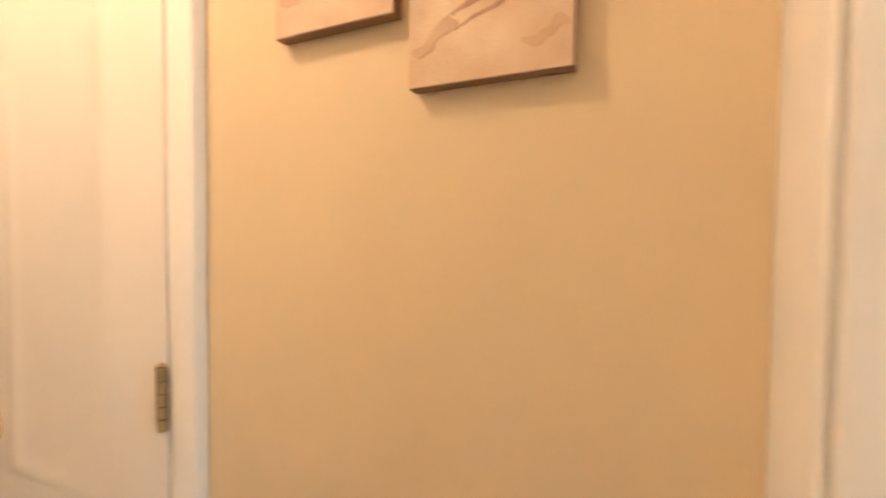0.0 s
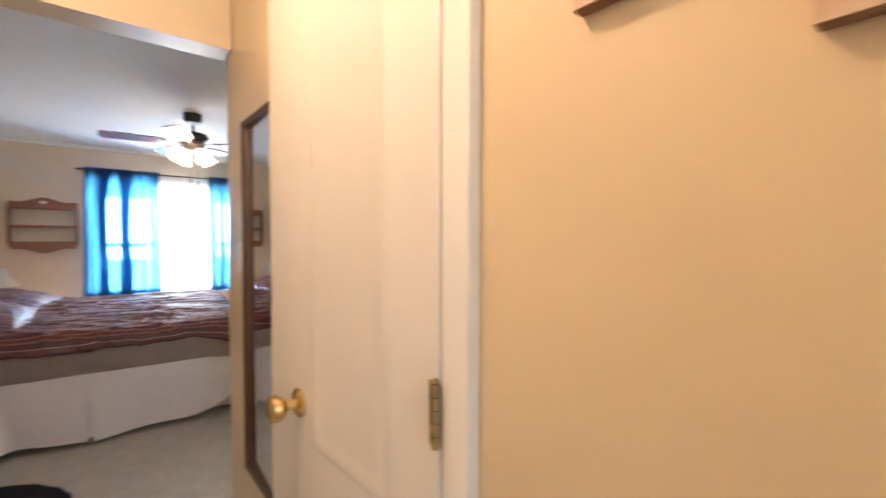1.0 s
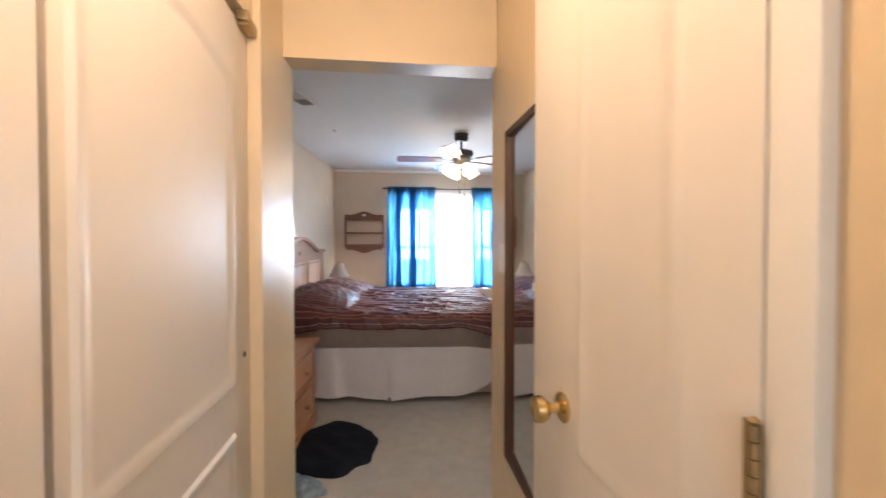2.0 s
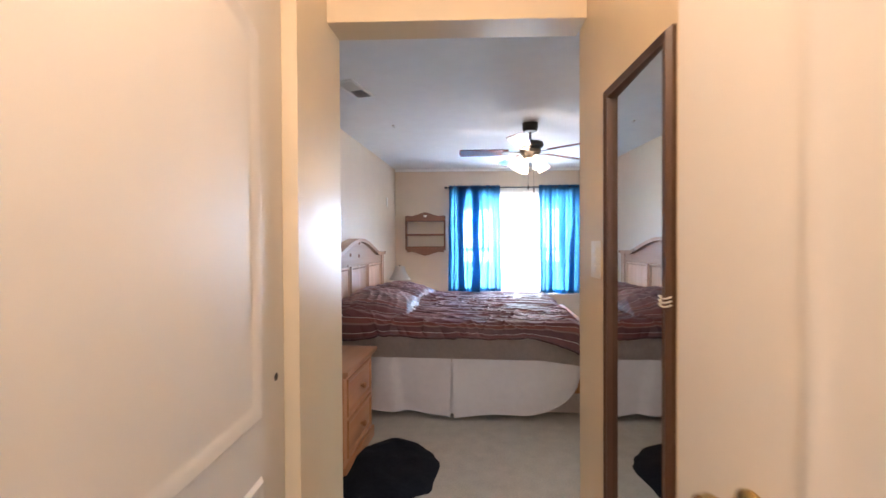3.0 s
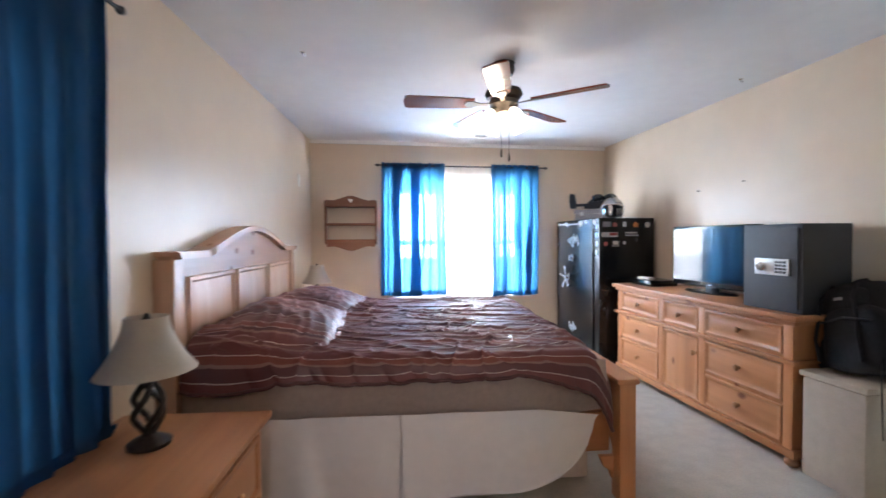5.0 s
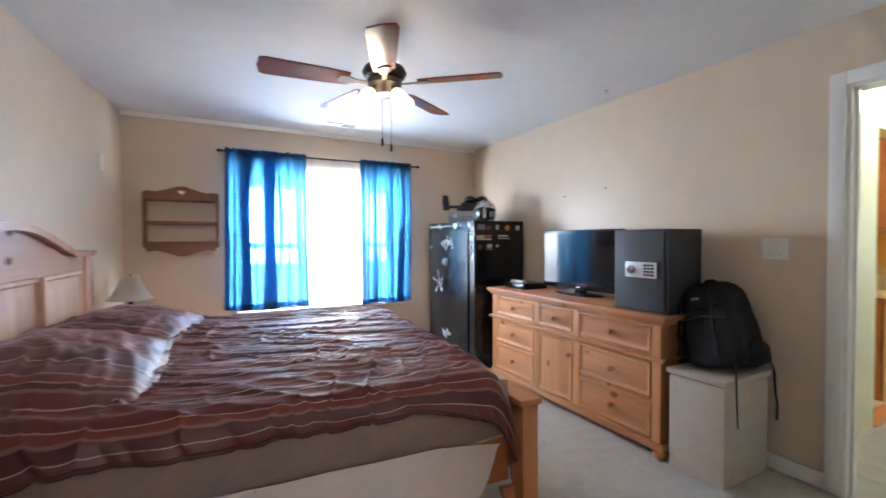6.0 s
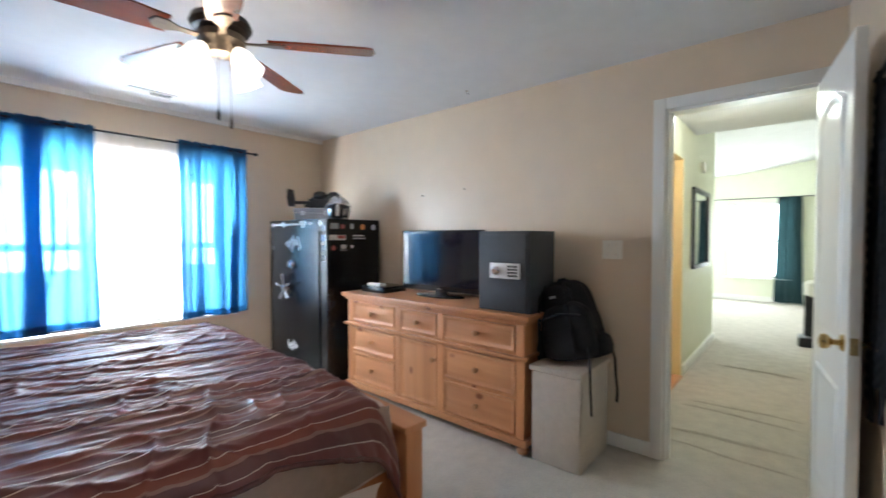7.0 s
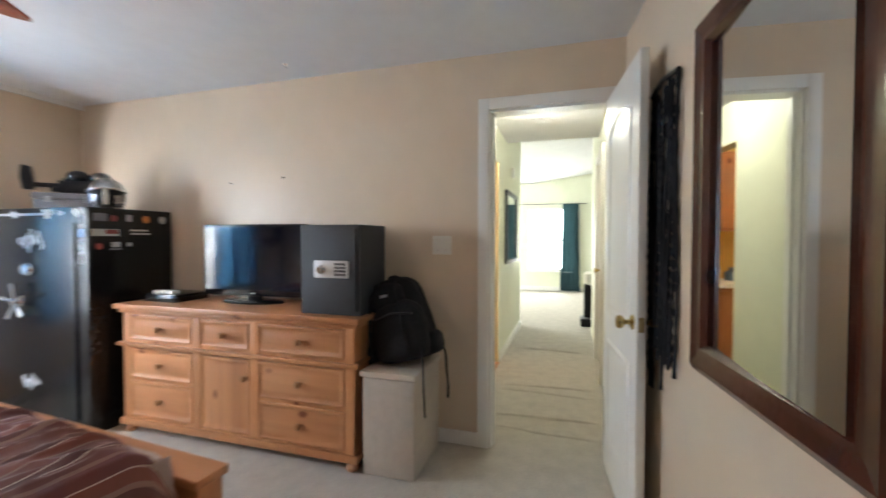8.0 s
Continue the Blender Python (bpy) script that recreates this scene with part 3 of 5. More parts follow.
bed = thing("bed", bed_m, "knotty pine king bed with an arched panel headboard", "bed")
bm = B()
prism(bm, [(H0 + 0.01, 0.30), (H1 - 0.01, 0.30)] + headboard_outline(0.02)[::-1], -0.02, 0.035, "x")
hb = part("headboard", bm, M_PALE[1], bed)
bm = B()
outer, inner = headboard_outline(0.0), headboard_outline(0.034)
for k in range(len(outer) - 1):
    quad = [outer[k], outer[k + 1], inner[k + 1], inner[k]]
    a = [bm.verts.new((-0.045, *p)) for p in quad]
    b = [bm.verts.new((0.075, *p)) for p in quad]
    bm.faces.new(a[::-1])
    bm.faces.new(b)
    for i in range(4):
        j = (i + 1) % 4
        bm.faces.new((a[i], a[j], b[j], b[i]))
bmesh.ops.remove_doubles(bm, verts=bm.verts[:], dist=0.0004)
part("cap_moulding", bm, M_PALE[1], hb, "pale pine cap moulding")
for y in (H0, H1 - 0.10):
    bm = B()
    box(bm, -0.045, 0.05, y + 0.004, y + 0.096, 0, 1.19, 0.006)
    part("post", bm, M_PALE[2], hb)
for k in range(3):
    w = (H1 - H0 - 0.20 - 0.16) / 3
    y0 = H0 + 0.14 + k * (w + 0.04)
    bm = B()
    steps = ((0.0, 0.0), (0.004, 0.014), (0.020, 0.016), (0.032, 0.004), (0.055, 0.004), (0.085, 0.013))
    pts = arch_outline(y0, y0 + w, 0.45, 1.105, 0)
    rings = [[bm.verts.new((0.035 + h, *p)) for p in inset_outline(pts, d)] for d, h in steps]
    for a, b in zip(rings, rings[1:]):
        for i in range(4):
            bm.faces.new((a[i], a[(i + 1) % 4], b[(i + 1) % 4], b[i]))
    bm.faces.new(rings[-1])
    part("panel", bm, M_PALE[2], hb)
fb = B()
box(fb, 2.095, 2.135, H0 + 0.085, H1 - 0.085, 0.26, 0.575, 0.004)
fb = part("footboard", fb, M_PINE[1], bed)
bm = B()
box(bm, 2.055, 2.165, H0 - 0.012, H1 + 0.012, 0.575, 0.603, 0.008)
part("cap_moulding", bm, M_PINE[1], fb, "honey pine top rail")
for y in (H0, H1 - 0.085):
    bm = B()
    box(bm, 2.072, 2.152, y, y + 0.085, 0, 0.575, 0.006)
    part("post", bm, M_PINE[2], fb)
for y, s in ((H0 + 0.085, 1), (H1 - 0.085, -1)):
    bm = B()
    prism(bm, [(y, 0.26), (y, 0.13), (y + s * 0.012, 0.12), (y + s * 0.02, 0.17), (y + s * 0.045, 0.185), (y + s * 0.06, 0.23), (y + s * 0.10, 0.26)], 2.10, 2.128, "x")
    part("bracket", bm, M_PINE[1], fb)
for y in (H0 + 0.115, H1 - 0.06):
    bm = B()
    box(bm, 0.05, 2.075, y, y + 0.03, 0.20, 0.40, 0.004)
    part("side_rail", bm, M_PINE[0], bed)
bm = B()
prism(bm, [(2.074, 0.20), (2.074, 0.10), (2.062, 0.09), (2.052, 0.13), (2.02, 0.15), (2.0, 0.20)], H0 + 0.06, H0 + 0.085, "y")
part("bracket", bm, M_PINE[0], bed)

mattress = thing("mattress", bed_m, "king mattress in a loose taupe fitted sheet on the bed", "mattress")
bm = B()
box(bm, 0.06, 2.02, H0 + 0.036, H1 - 0.03, 0.45, 0.70, 0.045)
part("body", bm, M_MATTRESS, mattress)


def sheet_side(y, out):
    """The sheet's loose side: sagging, softly creased, with an uneven lower edge."""
    bm = B()
    nx, nz = 110, 14
    rows = []
    for j in range(nz + 1):
        v = j / nz
        row = []
        for i in range(nx + 1):
            u = i / nx
            low = 0.438 - 0.010 * noise.noise((u * 6, 2.0, out)) + 0.022 * max(0, (u - 0.93) / 0.07) - 0.012 * math.exp(-((u - 0.88) / 0.03) ** 2)
            swell = 0.014 * math.sin(math.pi * min(1, v * 1.1)) + 0.006 * noise.noise((u * 9, v * 2.2, 1.3)) + 0.004 * ridge((u * 14 + v * 2, v * 3, 6.1)) ** 3
            row.append(bm.verts.new((0.065 + 1.95 * u, y + out * (0.004 + swell), 0.69 + (low - 0.69) * v)))
        rows.append(row)
    for a, b in zip(rows, rows[1:]):
        for k in range(nx):
            bm.faces.new((a[k], a[k + 1], b[k + 1], b[k]))
    bmesh.ops.solidify(bm, geom=bm.faces[:], thickness=0.003)
    return bm, [r.co.copy() for r in rows[-1]]


for y, out in ((H0 + 0.036, -1), (H1 - 0.03, 1)):
    bm, edge = sheet_side(y, out)
    side = part("fitted_sheet", bm, M_MATTRESS, mattress, "taupe sheet with an uneven lower edge")
    bm = B()
    tube(bm, edge[::2], 0.004, 6)
    part("elastic_hem", bm, M_MATTRESS, side)


def skirt_panel(a0, a1, seed, curl, slit):
    """A hanging white flounce panel: it parts at its slit end and its hem rises away from there."""
    bm = B()
    nx, nz = 72, 16
    rows = []
    for j in range(nz + 1):
        v = j / nz
        row = []
        for i in range(nx + 1):
            u = i / nx
            a = a0 + (a1 - a0) * u
            off = 1 - u if slit > 0 else u
            wq = min(1, max(0, (u - 0.55) / 0.45))
            lift = curl * (1 - math.sqrt(1 - wq * wq))
            hem = 0.012 + 0.030 * min(1, off * 2.2) ** 0.8 + 0.004 * math.sin(u * 13 + seed)
            droop = 0.035 * max(0, (u - 0.7) / 0.3) if curl else 0.0
            top = 0.465 - droop
            z = top + (hem + lift - 0.455 + 0.465 - top) * v * (1 if lift + hem < top else 0.98)
            a2 = a - 0.04 * lift * v - slit * 0.011 * v * math.exp(-(off / 0.06) ** 2)
            y = H0 + 0.012 + 0.040 * v + 0.007 * v * math.sin(u * 10 + seed) + 0.006 * noise.noise((a * 5, v * 2, seed))
            y -= 0.012 * v * math.exp(-(off / 0.07) ** 2)
            crease = u - 0.42 - 0.05 * v
            y += (0.016 * v + 0.004) * math.tanh(crease * 26) * math.exp(-(crease / 0.16) ** 2) * (1 if slit > 0 else 0.25)
            row.append(bm.verts.new((a2, y, z)))
        rows.append(row)
    for p, q in zip(rows, rows[1:]):
        for k in range(nx):
            bm.faces.new((p[k], p[k + 1], q[k + 1], q[k]))
    return bm, [v.co.copy() for v in rows[-1]]


M_SKIRT = mat("washed_white_cotton", (0.70, 0.65, 0.65), 0.9, grain=0.04, scale=18, bump=0.2, bump_scale=260, spec=0.1)
skirt = thing("bed_skirt", bed_m, "white bed skirt with a slit, hem lifted near the foot", "bed skirt")
for a0, a1, seed, curl, slit in ((0.30, 1.0285, 1, 0.0, 1), (1.0325, 1.975, 4, 0.34, -1)):
    bm, edge = skirt_panel(a0, a1, seed, curl, slit)
    panel = part("skirt_panel", bm, M_SKIRT, skirt)
    bm = B()
    tube(bm, edge[::2], 0.0035, 6)
    part("stitched_hem", bm, M_SKIRT, panel)
bm = B()
box(bm, 0.96, 1.10, H0 + 0.085, H0 + 0.092, 0.03, 0.46)
part("pleat", bm, M_SKIRT, skirt)
bm = B()
box(bm, 0.12, 2.0, H0 + 0.20, H1 - 0.06, 0.02, 0.44, 0.01)
part("lining", bm, M_MATTRESS, skirt, "shadowed box spring cover")


def stripes(name):
    m = mat(name, (0.1, 0.02, 0.02), 0.42, spec=0.32)
    nt = m.node_tree
    b = nt.nodes["Principled BSDF"]
    uv = nt.nodes.new("ShaderNodeTexCoord")
    sep = nt.nodes.new("ShaderNodeSeparateXYZ")
    nt.links.new(uv.outputs["UV"], sep.inputs["Vector"])
    nz = nt.nodes.new("ShaderNodeTexNoise")
    nz.inputs["Scale"].default_value = 9
    nt.links.new(uv.outputs["UV"], nz.inputs["Vector"])
    jig = nt.nodes.new("ShaderNodeMath")
    jig.operation, jig.inputs[1].default_value = "MULTIPLY_ADD", 0.006
    nt.links.new(nz.outputs["Fac"], jig.inputs[0])
    nt.links.new(sep.outputs["Y"], jig.inputs[2])
    sc = nt.nodes.new("ShaderNodeMath")
    sc.operation, sc.inputs[1].default_value = "MULTIPLY", 1 / 0.74
    nt.links.new(jig.outputs[0], sc.inputs[0])
    fr = nt.nodes.new("ShaderNodeMath")
    fr.operation = "FRACT"
    nt.links.new(sc.outputs[0], fr.inputs[0])
    ramp = nt.nodes.new("ShaderNodeValToRGB")
    ramp.color_ramp.interpolation = "CONSTANT"
    maroon, dark, rust, brown = (0.112, 0.023, 0.022), (0.074, 0.015, 0.016), (0.148, 0.030, 0.019), (0.122, 0.036, 0.032)
    cream, tan = (0.48, 0.38, 0.34), (0.20, 0.105, 0.085)
    grounds = (dark, rust, maroon, brown, dark, maroon, rust, dark, brown, maroon, dark, rust, brown, maroon, dark)
    lines = (cream, tan, cream, tan, cream, cream, tan, cream, tan, cream, tan, cream, cream, tan, cream)
    rs = random.Random(21)
    bands, at = [(0.0, maroon)], 0.015
    for g, l in zip(grounds, lines):
        at += rs.uniform(0.030, 0.072)
        wide = rs.uniform(0.004, 0.0075) if l is cream else rs.uniform(0.008, 0.022)
        bands += [(at, l), (at + wide, g)]
        at += wide
    e = ramp.color_ramp.elements
    e[0].position, e[0].color = 0.0, (*maroon, 1)
    e.remove(e[1])
    for p, c in bands[1:]:
        k = e.new(p)
        k.color = (*c, 1)
    nt.links.new(fr.outputs[0], ramp.inputs["Fac"])
    nt.links.new(ramp.outputs["Color"], b.inputs["Base Color"])
    b.inputs["Roughness"].default_value = 0.46
    b.inputs["Sheen Weight"].default_value, b.inputs["Sheen Roughness"].default_value = 0.24, 0.30
    b.inputs["Sheen Tint"].default_value = (0.86, 0.66, 0.74, 1)
    b.inputs["Specular IOR Level"].default_value = 0.52
    wv = nt.nodes.new("ShaderNodeTexNoise")
    wv.inputs["Scale"].default_value, wv.inputs["Detail"].default_value = 55, 5
    nt.links.new(uv.outputs["UV"], wv.inputs["Vector"])
    bp = nt.nodes.new("ShaderNodeBump")
    bp.inputs["Strength"].default_value, bp.inputs["Distance"].default_value = 0.35, 0.004
    nt.links.new(wv.outputs["Fac"], bp.inputs["Height"])
    nt.links.new(bp.outputs["Normal"], b.inputs["Normal"])
    return m


M_STRIPE = stripes("striped_satin_cotton")


def grid_mesh(name, rows, uvs, material):
    n, k = len(rows), len(rows[0])
    me = bpy.data.meshes.new(name)
    faces = [(i * k + j, i * k + j + 1, (i + 1) * k + j + 1, (i + 1) * k + j) for i in range(n - 1) for j in range(k - 1)]
    me.from_pydata([p for r in rows for p in r], [], faces)
    flat = [q for r in uvs for q in r]
    layer = me.uv_layers.new(name="weave")
    for loop in me.loops:
        layer.data[loop.index].uv = flat[loop.vertex_index]
    me.materials.append(material)
    me.shade_smooth()
    return me


def comforter():
    na, nb = 290, 330
    rows, uvs = [], []
    total = 2.32
    for i in range(na + 1):
        a = 0.07 + 1.985 * i / na
        foot = max(0, (a - 1.90) / 0.155)
        row, uvr = [], []
        for j in range(nb + 1):
            s = total * j / nb
            drop = 0.115 + 0.035 * noise.noise((a * 2.3, 1.0, 4.0)) + 0.085 * max(0, (a - 1.60) / 0.40) ** 1.6
            near = 0.16
            if s < near:
                v = 1 - s / near
                y = H0 + 0.045 - 0.055 * math.sin(v * 1.5) - 0.010 * v
                z = 0.735 - drop * v ** 1.25
            elif s > total - 0.22:
                v = (s - total + 0.22) / 0.22
                y = H1 - 0.03 + 0.06 * math.sin(v * 1.5)
                z = 0.735 - 0.20 * v ** 1.3
            else:
                y = H0 + 0.045 + (H1 - H0 - 0.075) * (s - near) / (total - 0.22 - near)
                edge = min(s - near, total - 0.22 - s)
                z = 0.735 + 0.022 * (1 - math.exp(-edge * 6))
            bend = 0.5 * noise.noise((a * 1.3, y * 1.3, 3.4))
            patch = 0.55 + 0.9 * noise.noise((a * 2.1, y * 2.1, 8.8))
            q = y + 0.22 * a
            w = 0.0135 * ridge((a * 1.5 + bend, q * 7.5 + 1.5 * bend, 0.3)) ** 7
            w += max(0.1, patch) * 0.015 * ridge((a * 5.0 + y * 2.4 + bend, y * 5.2 - a * 3.2, 7.7)) ** 9
            w += 0.006 * ridge((a * 2.6 + y * 3, q * 16 + bend, 1.7)) ** 5 + 0.008 * noise.noise((a * 1.4, y * 1.7, 2.2))
            w += max(0.1, patch) * 0.004 * ridge((a * 8 + y * 5, y * 24 - a * 5, 4.6)) ** 4 + 0.0015 * noise.noise((a * 16, y * 22, 5.1))
            calm = min(1, s / 0.10)
            z += 0.105 * math.exp(-((a - 0.22) / 0.32) ** 2) * min(1, max(0, (s - 0.03) / 0.24)) * min(1, max(0, (total - 0.2 - s) / 0.3))
            z += w * (0.75 + 0.25 * calm) - 0.15 * foot ** 2
            y += (1 - calm) * (0.022 * noise.noise((a * 6, s * 5, 3.3)) + 0.014 * ridge((a * 8 + s * 4, 0.7, 2.1)) ** 3)
            x = a + 0.010 * noise.noise((a * 3, s * 4, 9.2)) - 0.018 * foot ** 2
            row.append((x, y, z))
            uvr.append((a, s + 0.010 * noise.noise((a * 1.7, s * 1.2, 6.0))))
        rows.append(row)
        uvs.append(uvr)
    ob = thing("comforter", bed_m, "rumpled maroon comforter with cream and rust stripes", "comforter")
    cover = new("cover", grid_mesh("cover", rows, uvs, M_STRIPE))
    cover.parent = ob
    mod = cover.modifiers.new("thickness", "SOLIDIFY")
    mod.thickness, mod.offset = 0.016, 1.0
    bm = B()
    tube(bm, [r[0] for r in rows[::2]], 0.009, 8)
    part("hem", bm, mat("maroon_hem", (0.07, 0.018, 0.016), 0.6, grain=0.2, scale=40), ob, "stitched maroon hem")


comforter()


def pillow(m, w, h, t, seed, label, droop=0.0):
    """A stuffed pillow in a striped sham with a flat flange round it; x across, y up its face."""
    n = 40
    verts, faces, uvv = [], [], []
    for side in (1, -1):
        base = len(verts)
        for i in range(n + 1):
            for j in range(n + 1):
                u, v = -1 + 2 * i / n, -1 + 2 * j / n
                cu, cv = 1 - abs(u / 0.93) ** 2.6, 1 - abs(v / 0.91) ** 2.6
                puff = max(0, cu) ** 0.55 * max(0, cv) ** 0.55
                x = u * w / 2 * (1 - 0.05 * v * v) + 0.006 * noise.noise((u * 3, v * 3, seed))
                y = v * h / 2 * (1 - 0.06 * u * u) + 0.008 * noise.noise((u * 3, v * 3, seed + 4))
                flange = 0.008 * math.sin(9 * (u + v) + seed) * (1 - puff)
                z = side * (t / 2 * puff * (1 + 0.10 * noise.noise((u * 1.8, v * 1.8, seed + 2))) + 0.004) + flange + (0.016 * ridge((u * 2.5 + v, v * 3.5 - u, seed)) ** 3 + 0.006 * ridge((u * 6, v * 7 + u * 3, seed + 5)) ** 3) * puff * side
                z -= droop * max(0, -u) ** 2 * (1 + 0.3 * v)
                verts.append((x, y, z))
                uvv.append((v * h / 2 + 3.0, u * w / 2 + seed * 0.17 + 2))
        for i in range(n):
            for j in range(n):
                q = [base + i * (n + 1) + j, base + (i + 1) * (n + 1) + j, base + (i + 1) * (n + 1) + j + 1, base + i * (n + 1) + j + 1]
                faces.append(q if side > 0 else q[::-1])
    k = (n + 1) * (n + 1)
    rim = [i * (n + 1) for i in range(n + 1)] + [n * (n + 1) + j for j in range(1, n + 1)] + [i * (n + 1) + n for i in range(n - 1, -1, -1)] + [j for j in range(n - 1, 0, -1)]
    for a, b in zip(rim, rim[1:] + rim[:1]):
        faces.append((b, a, a + k, b + k))
    me = bpy.data.meshes.new("pillow")
    me.from_pydata(verts, [], faces)
    layer = me.uv_layers.new(name="weave")
    for loop in me.loops:
        layer.data[loop.index].uv = uvv[loop.vertex_index]
    me.materials.append(M_STRIPE)
    me.shade_smooth()
    ob = tagged(new("pillow", me), label, "pillow", "bed pillows")
    ob.matrix_world = bed_m @ m


def lean(a, b, z, tilt, yaw=0):
    return Matrix.Translation((a, b, z)) @ Matrix.Rotation(radians(90 + yaw), 4, "Z") @ Matrix.Rotation(radians(tilt), 4, "X")


pillow(lean(0.42, -2.27, 0.836, 12, 5), 0.94, 0.56, 0.112, 2, "plump pillow in a maroon striped sham", 0.085)
pillow(lean(0.42, -1.38, 0.815, 11, -4), 0.82, 0.55, 0.115, 7, "plump pillow in a maroon striped sham")


def nightstand(m, label):
    """Two drawers facing +x; y runs along its width."""
    ob = thing("nightstand", m, label, "nightstand", "nightstands")
    bm = B()
    box(bm, 0.0, 0.51, 0.02, 0.58, 0.05, 0.575, 0.004)
    part("body", bm, M_PINE[2], ob)
    bm = B()
    box(bm, -0.005, 0.545, -0.005, 0.605, 0.585, 0.612, 0.008)
    box(bm, 0.0, 0.53, 0.008, 0.592, 0.572, 0.586, 0.004)
    part("top", bm, M_PINE[1], ob)
    bm = B()
    box(bm, 0.0, 0.525, 0.008, 0.592, 0.0, 0.075, 0.008)
    part("plinth", bm, M_PINE[1], ob)
    for z0, z1 in ((0.10, 0.315), (0.335, 0.55)):
        bm = B()
        pts = arch_outline(0.07, 0.53, z0, z1, 0)
        rings = [[bm.verts.new((0.509 + h, *p)) for p in inset_outline(pts, d)] for d, h in ((0, 0), (0.002, 0.012), (0.016, 0.014), (0.03, 0.006), (0.05, 0.012))]
        for a, b in zip(rings, rings[1:]):
            for i in range(4):
                bm.faces.new((a[i], a[(i + 1) % 4], b[(i + 1) % 4], b[i]))
        bm.faces.new(rings[-1])
        d = part("drawer", bm, M_PINE[1], ob)
        bm = B()
        lathe(bm, KNOB, seg=16, m=Matrix.Translation((0.52, 0.30, (z0 + z1) / 2)) @ Matrix.Rotation(math.pi / 2, 4, "Y"))
        part("knob", bm, M_PINE[0], d, "turned pine knob")
    return ob


KNOB = ((0.010, 0.0), (0.009, 0.010), (0.017, 0.017), (0.020, 0.026), (0.014, 0.034), (0.004, 0.037))
nightstand(bed_m @ Matrix.Translation((-0.005, -3.62, 0)), "honey pine two-drawer nightstand beside the bed")
nightstand(bed_m @ Matrix.Translation((-0.005, -0.80, 0)), "honey pine nightstand in the window corner")

M_SHADE = cloth("lampshade_linen", (0.66, 0.60, 0.52), (0.7, 0.6, 0.5), 0.35, 0.06, 120)
M_BRONZE = mat("dark_bronze", (0.035, 0.026, 0.020), 0.45, 0.6, grain=0.3, scale=60)


def table_lamp(m, label):
    ob = thing("table_lamp", m, label, "lamp", "bedside lamps")
    bm = B()
    lathe(bm, ((0.062, 0), (0.064, 0.012), (0.050, 0.022), (0.026, 0.032), (0.014, 0.045)), seg=24)
    part("base", bm, M_BRONZE, ob)
    for k in range(4):
        bm = B()
        path = []
        for i in range(15):
            u = i / 14
            r = 0.012 + 0.036 * math.sin(u * math.pi) ** 1.3
            an = k * math.pi / 2 + u * 2.6
            path.append((r * math.cos(an), r * math.sin(an), 0.04 + 0.17 * u))
        tube(bm, path, 0.0095, 8)
        part("scroll", bm, M_BRONZE, ob)
    bm = B()
    lathe(bm, ((0.014, 0.20), (0.022, 0.206), (0.016, 0.216), (0.010, 0.25), (0.010, 0.40), (0.014, 0.41), (0.004, 0.43)), seg=14)
    part("stem", bm, M_BRONZE, ob)
    bm = B()
    n = 12
    prof = [(0.062 + 0.080 * (k / n) ** 1.7, 0.418 - 0.175 * k / n) for k in range(n + 1)]
    rings = []
    for r, z in prof + [(r - 0.003, z) for r, z in prof[::-1]]:
        rings.append([bm.verts.new((r * math.cos(2 * math.pi * i / 36), r * math.sin(2 * math.pi * i / 36), z)) for i in range(36)])
    for a, b in zip(rings, rings[1:] + rings[:1]):
        for i in range(36):
            bm.faces.new((a[i], a[(i + 1) % 36], b[(i + 1) % 36], b[i]))
    part("shade", bm, M_SHADE, ob, "pale bell-shaped fabric shade")
    return ob


table_lamp(bed_m @ Matrix.Translation((0.235, -3.27, 0.612)), "dark scrolled table lamp with a pale bell shade")
table_lamp(bed_m @ Matrix.Translation((0.17, -0.52, 0.612)), "dark scrolled table lamp with a pale bell shade")

# dark clothes dropped on the carpet
M_DARK = mat("black_fleece", (0.012, 0.013, 0.018), 0.95, grain=0.25, scale=50, bump=0.6, bump_scale=180, spec=0.1)
M_GREYCLOTH = mat("mottled_grey_cloth", (0.30, 0.36, 0.40), 0.9, second=(0.08, 0.10, 0.13), scale=28, bump=0.4, bump_scale=120, spec=0.1)


def heap(name, cx, cy, rx, ry, height, seed, material, label, category):
    """A low crumpled pile of cloth with an uneven outline."""
    bm = B()
    n, rings = 72, 18
    prev = None
    for j in range(rings + 1):
        v = j / rings
        ring = []
        for k in range(n):
            an = 2 * math.pi * k / n
            e = 1 + 0.42 * noise.noise((1.1 * math.cos(an), 1.1 * math.sin(an), seed)) + 0.17 * noise.noise((3 * math.cos(an), 3 * math.sin(an), seed + 3))
            x, y = cx + rx * e * v * math.cos(an), cy + ry * e * v * math.sin(an)
            z = height * (1 - v ** 5) * (0.55 + 0.55 * ridge((x * 5, y * 4, seed)) * 0.6 + 0.3 * noise.noise((x * 9, y * 9, seed))) + 0.008 * (1 - v)
            ring.append(bm.verts.new((x, y, max(0.003, z) if v < 1 else 0.001)))
        if prev:
            for k in range(n):
                bm.faces.new((prev[k], prev[(k + 1) % n], ring[(k + 1) % n], ring[k]))
        prev = ring
    bmesh.ops.remove_doubles(bm, verts=bm.verts[:], dist=0.0005)
    return solid(name, bm, material, label, category)


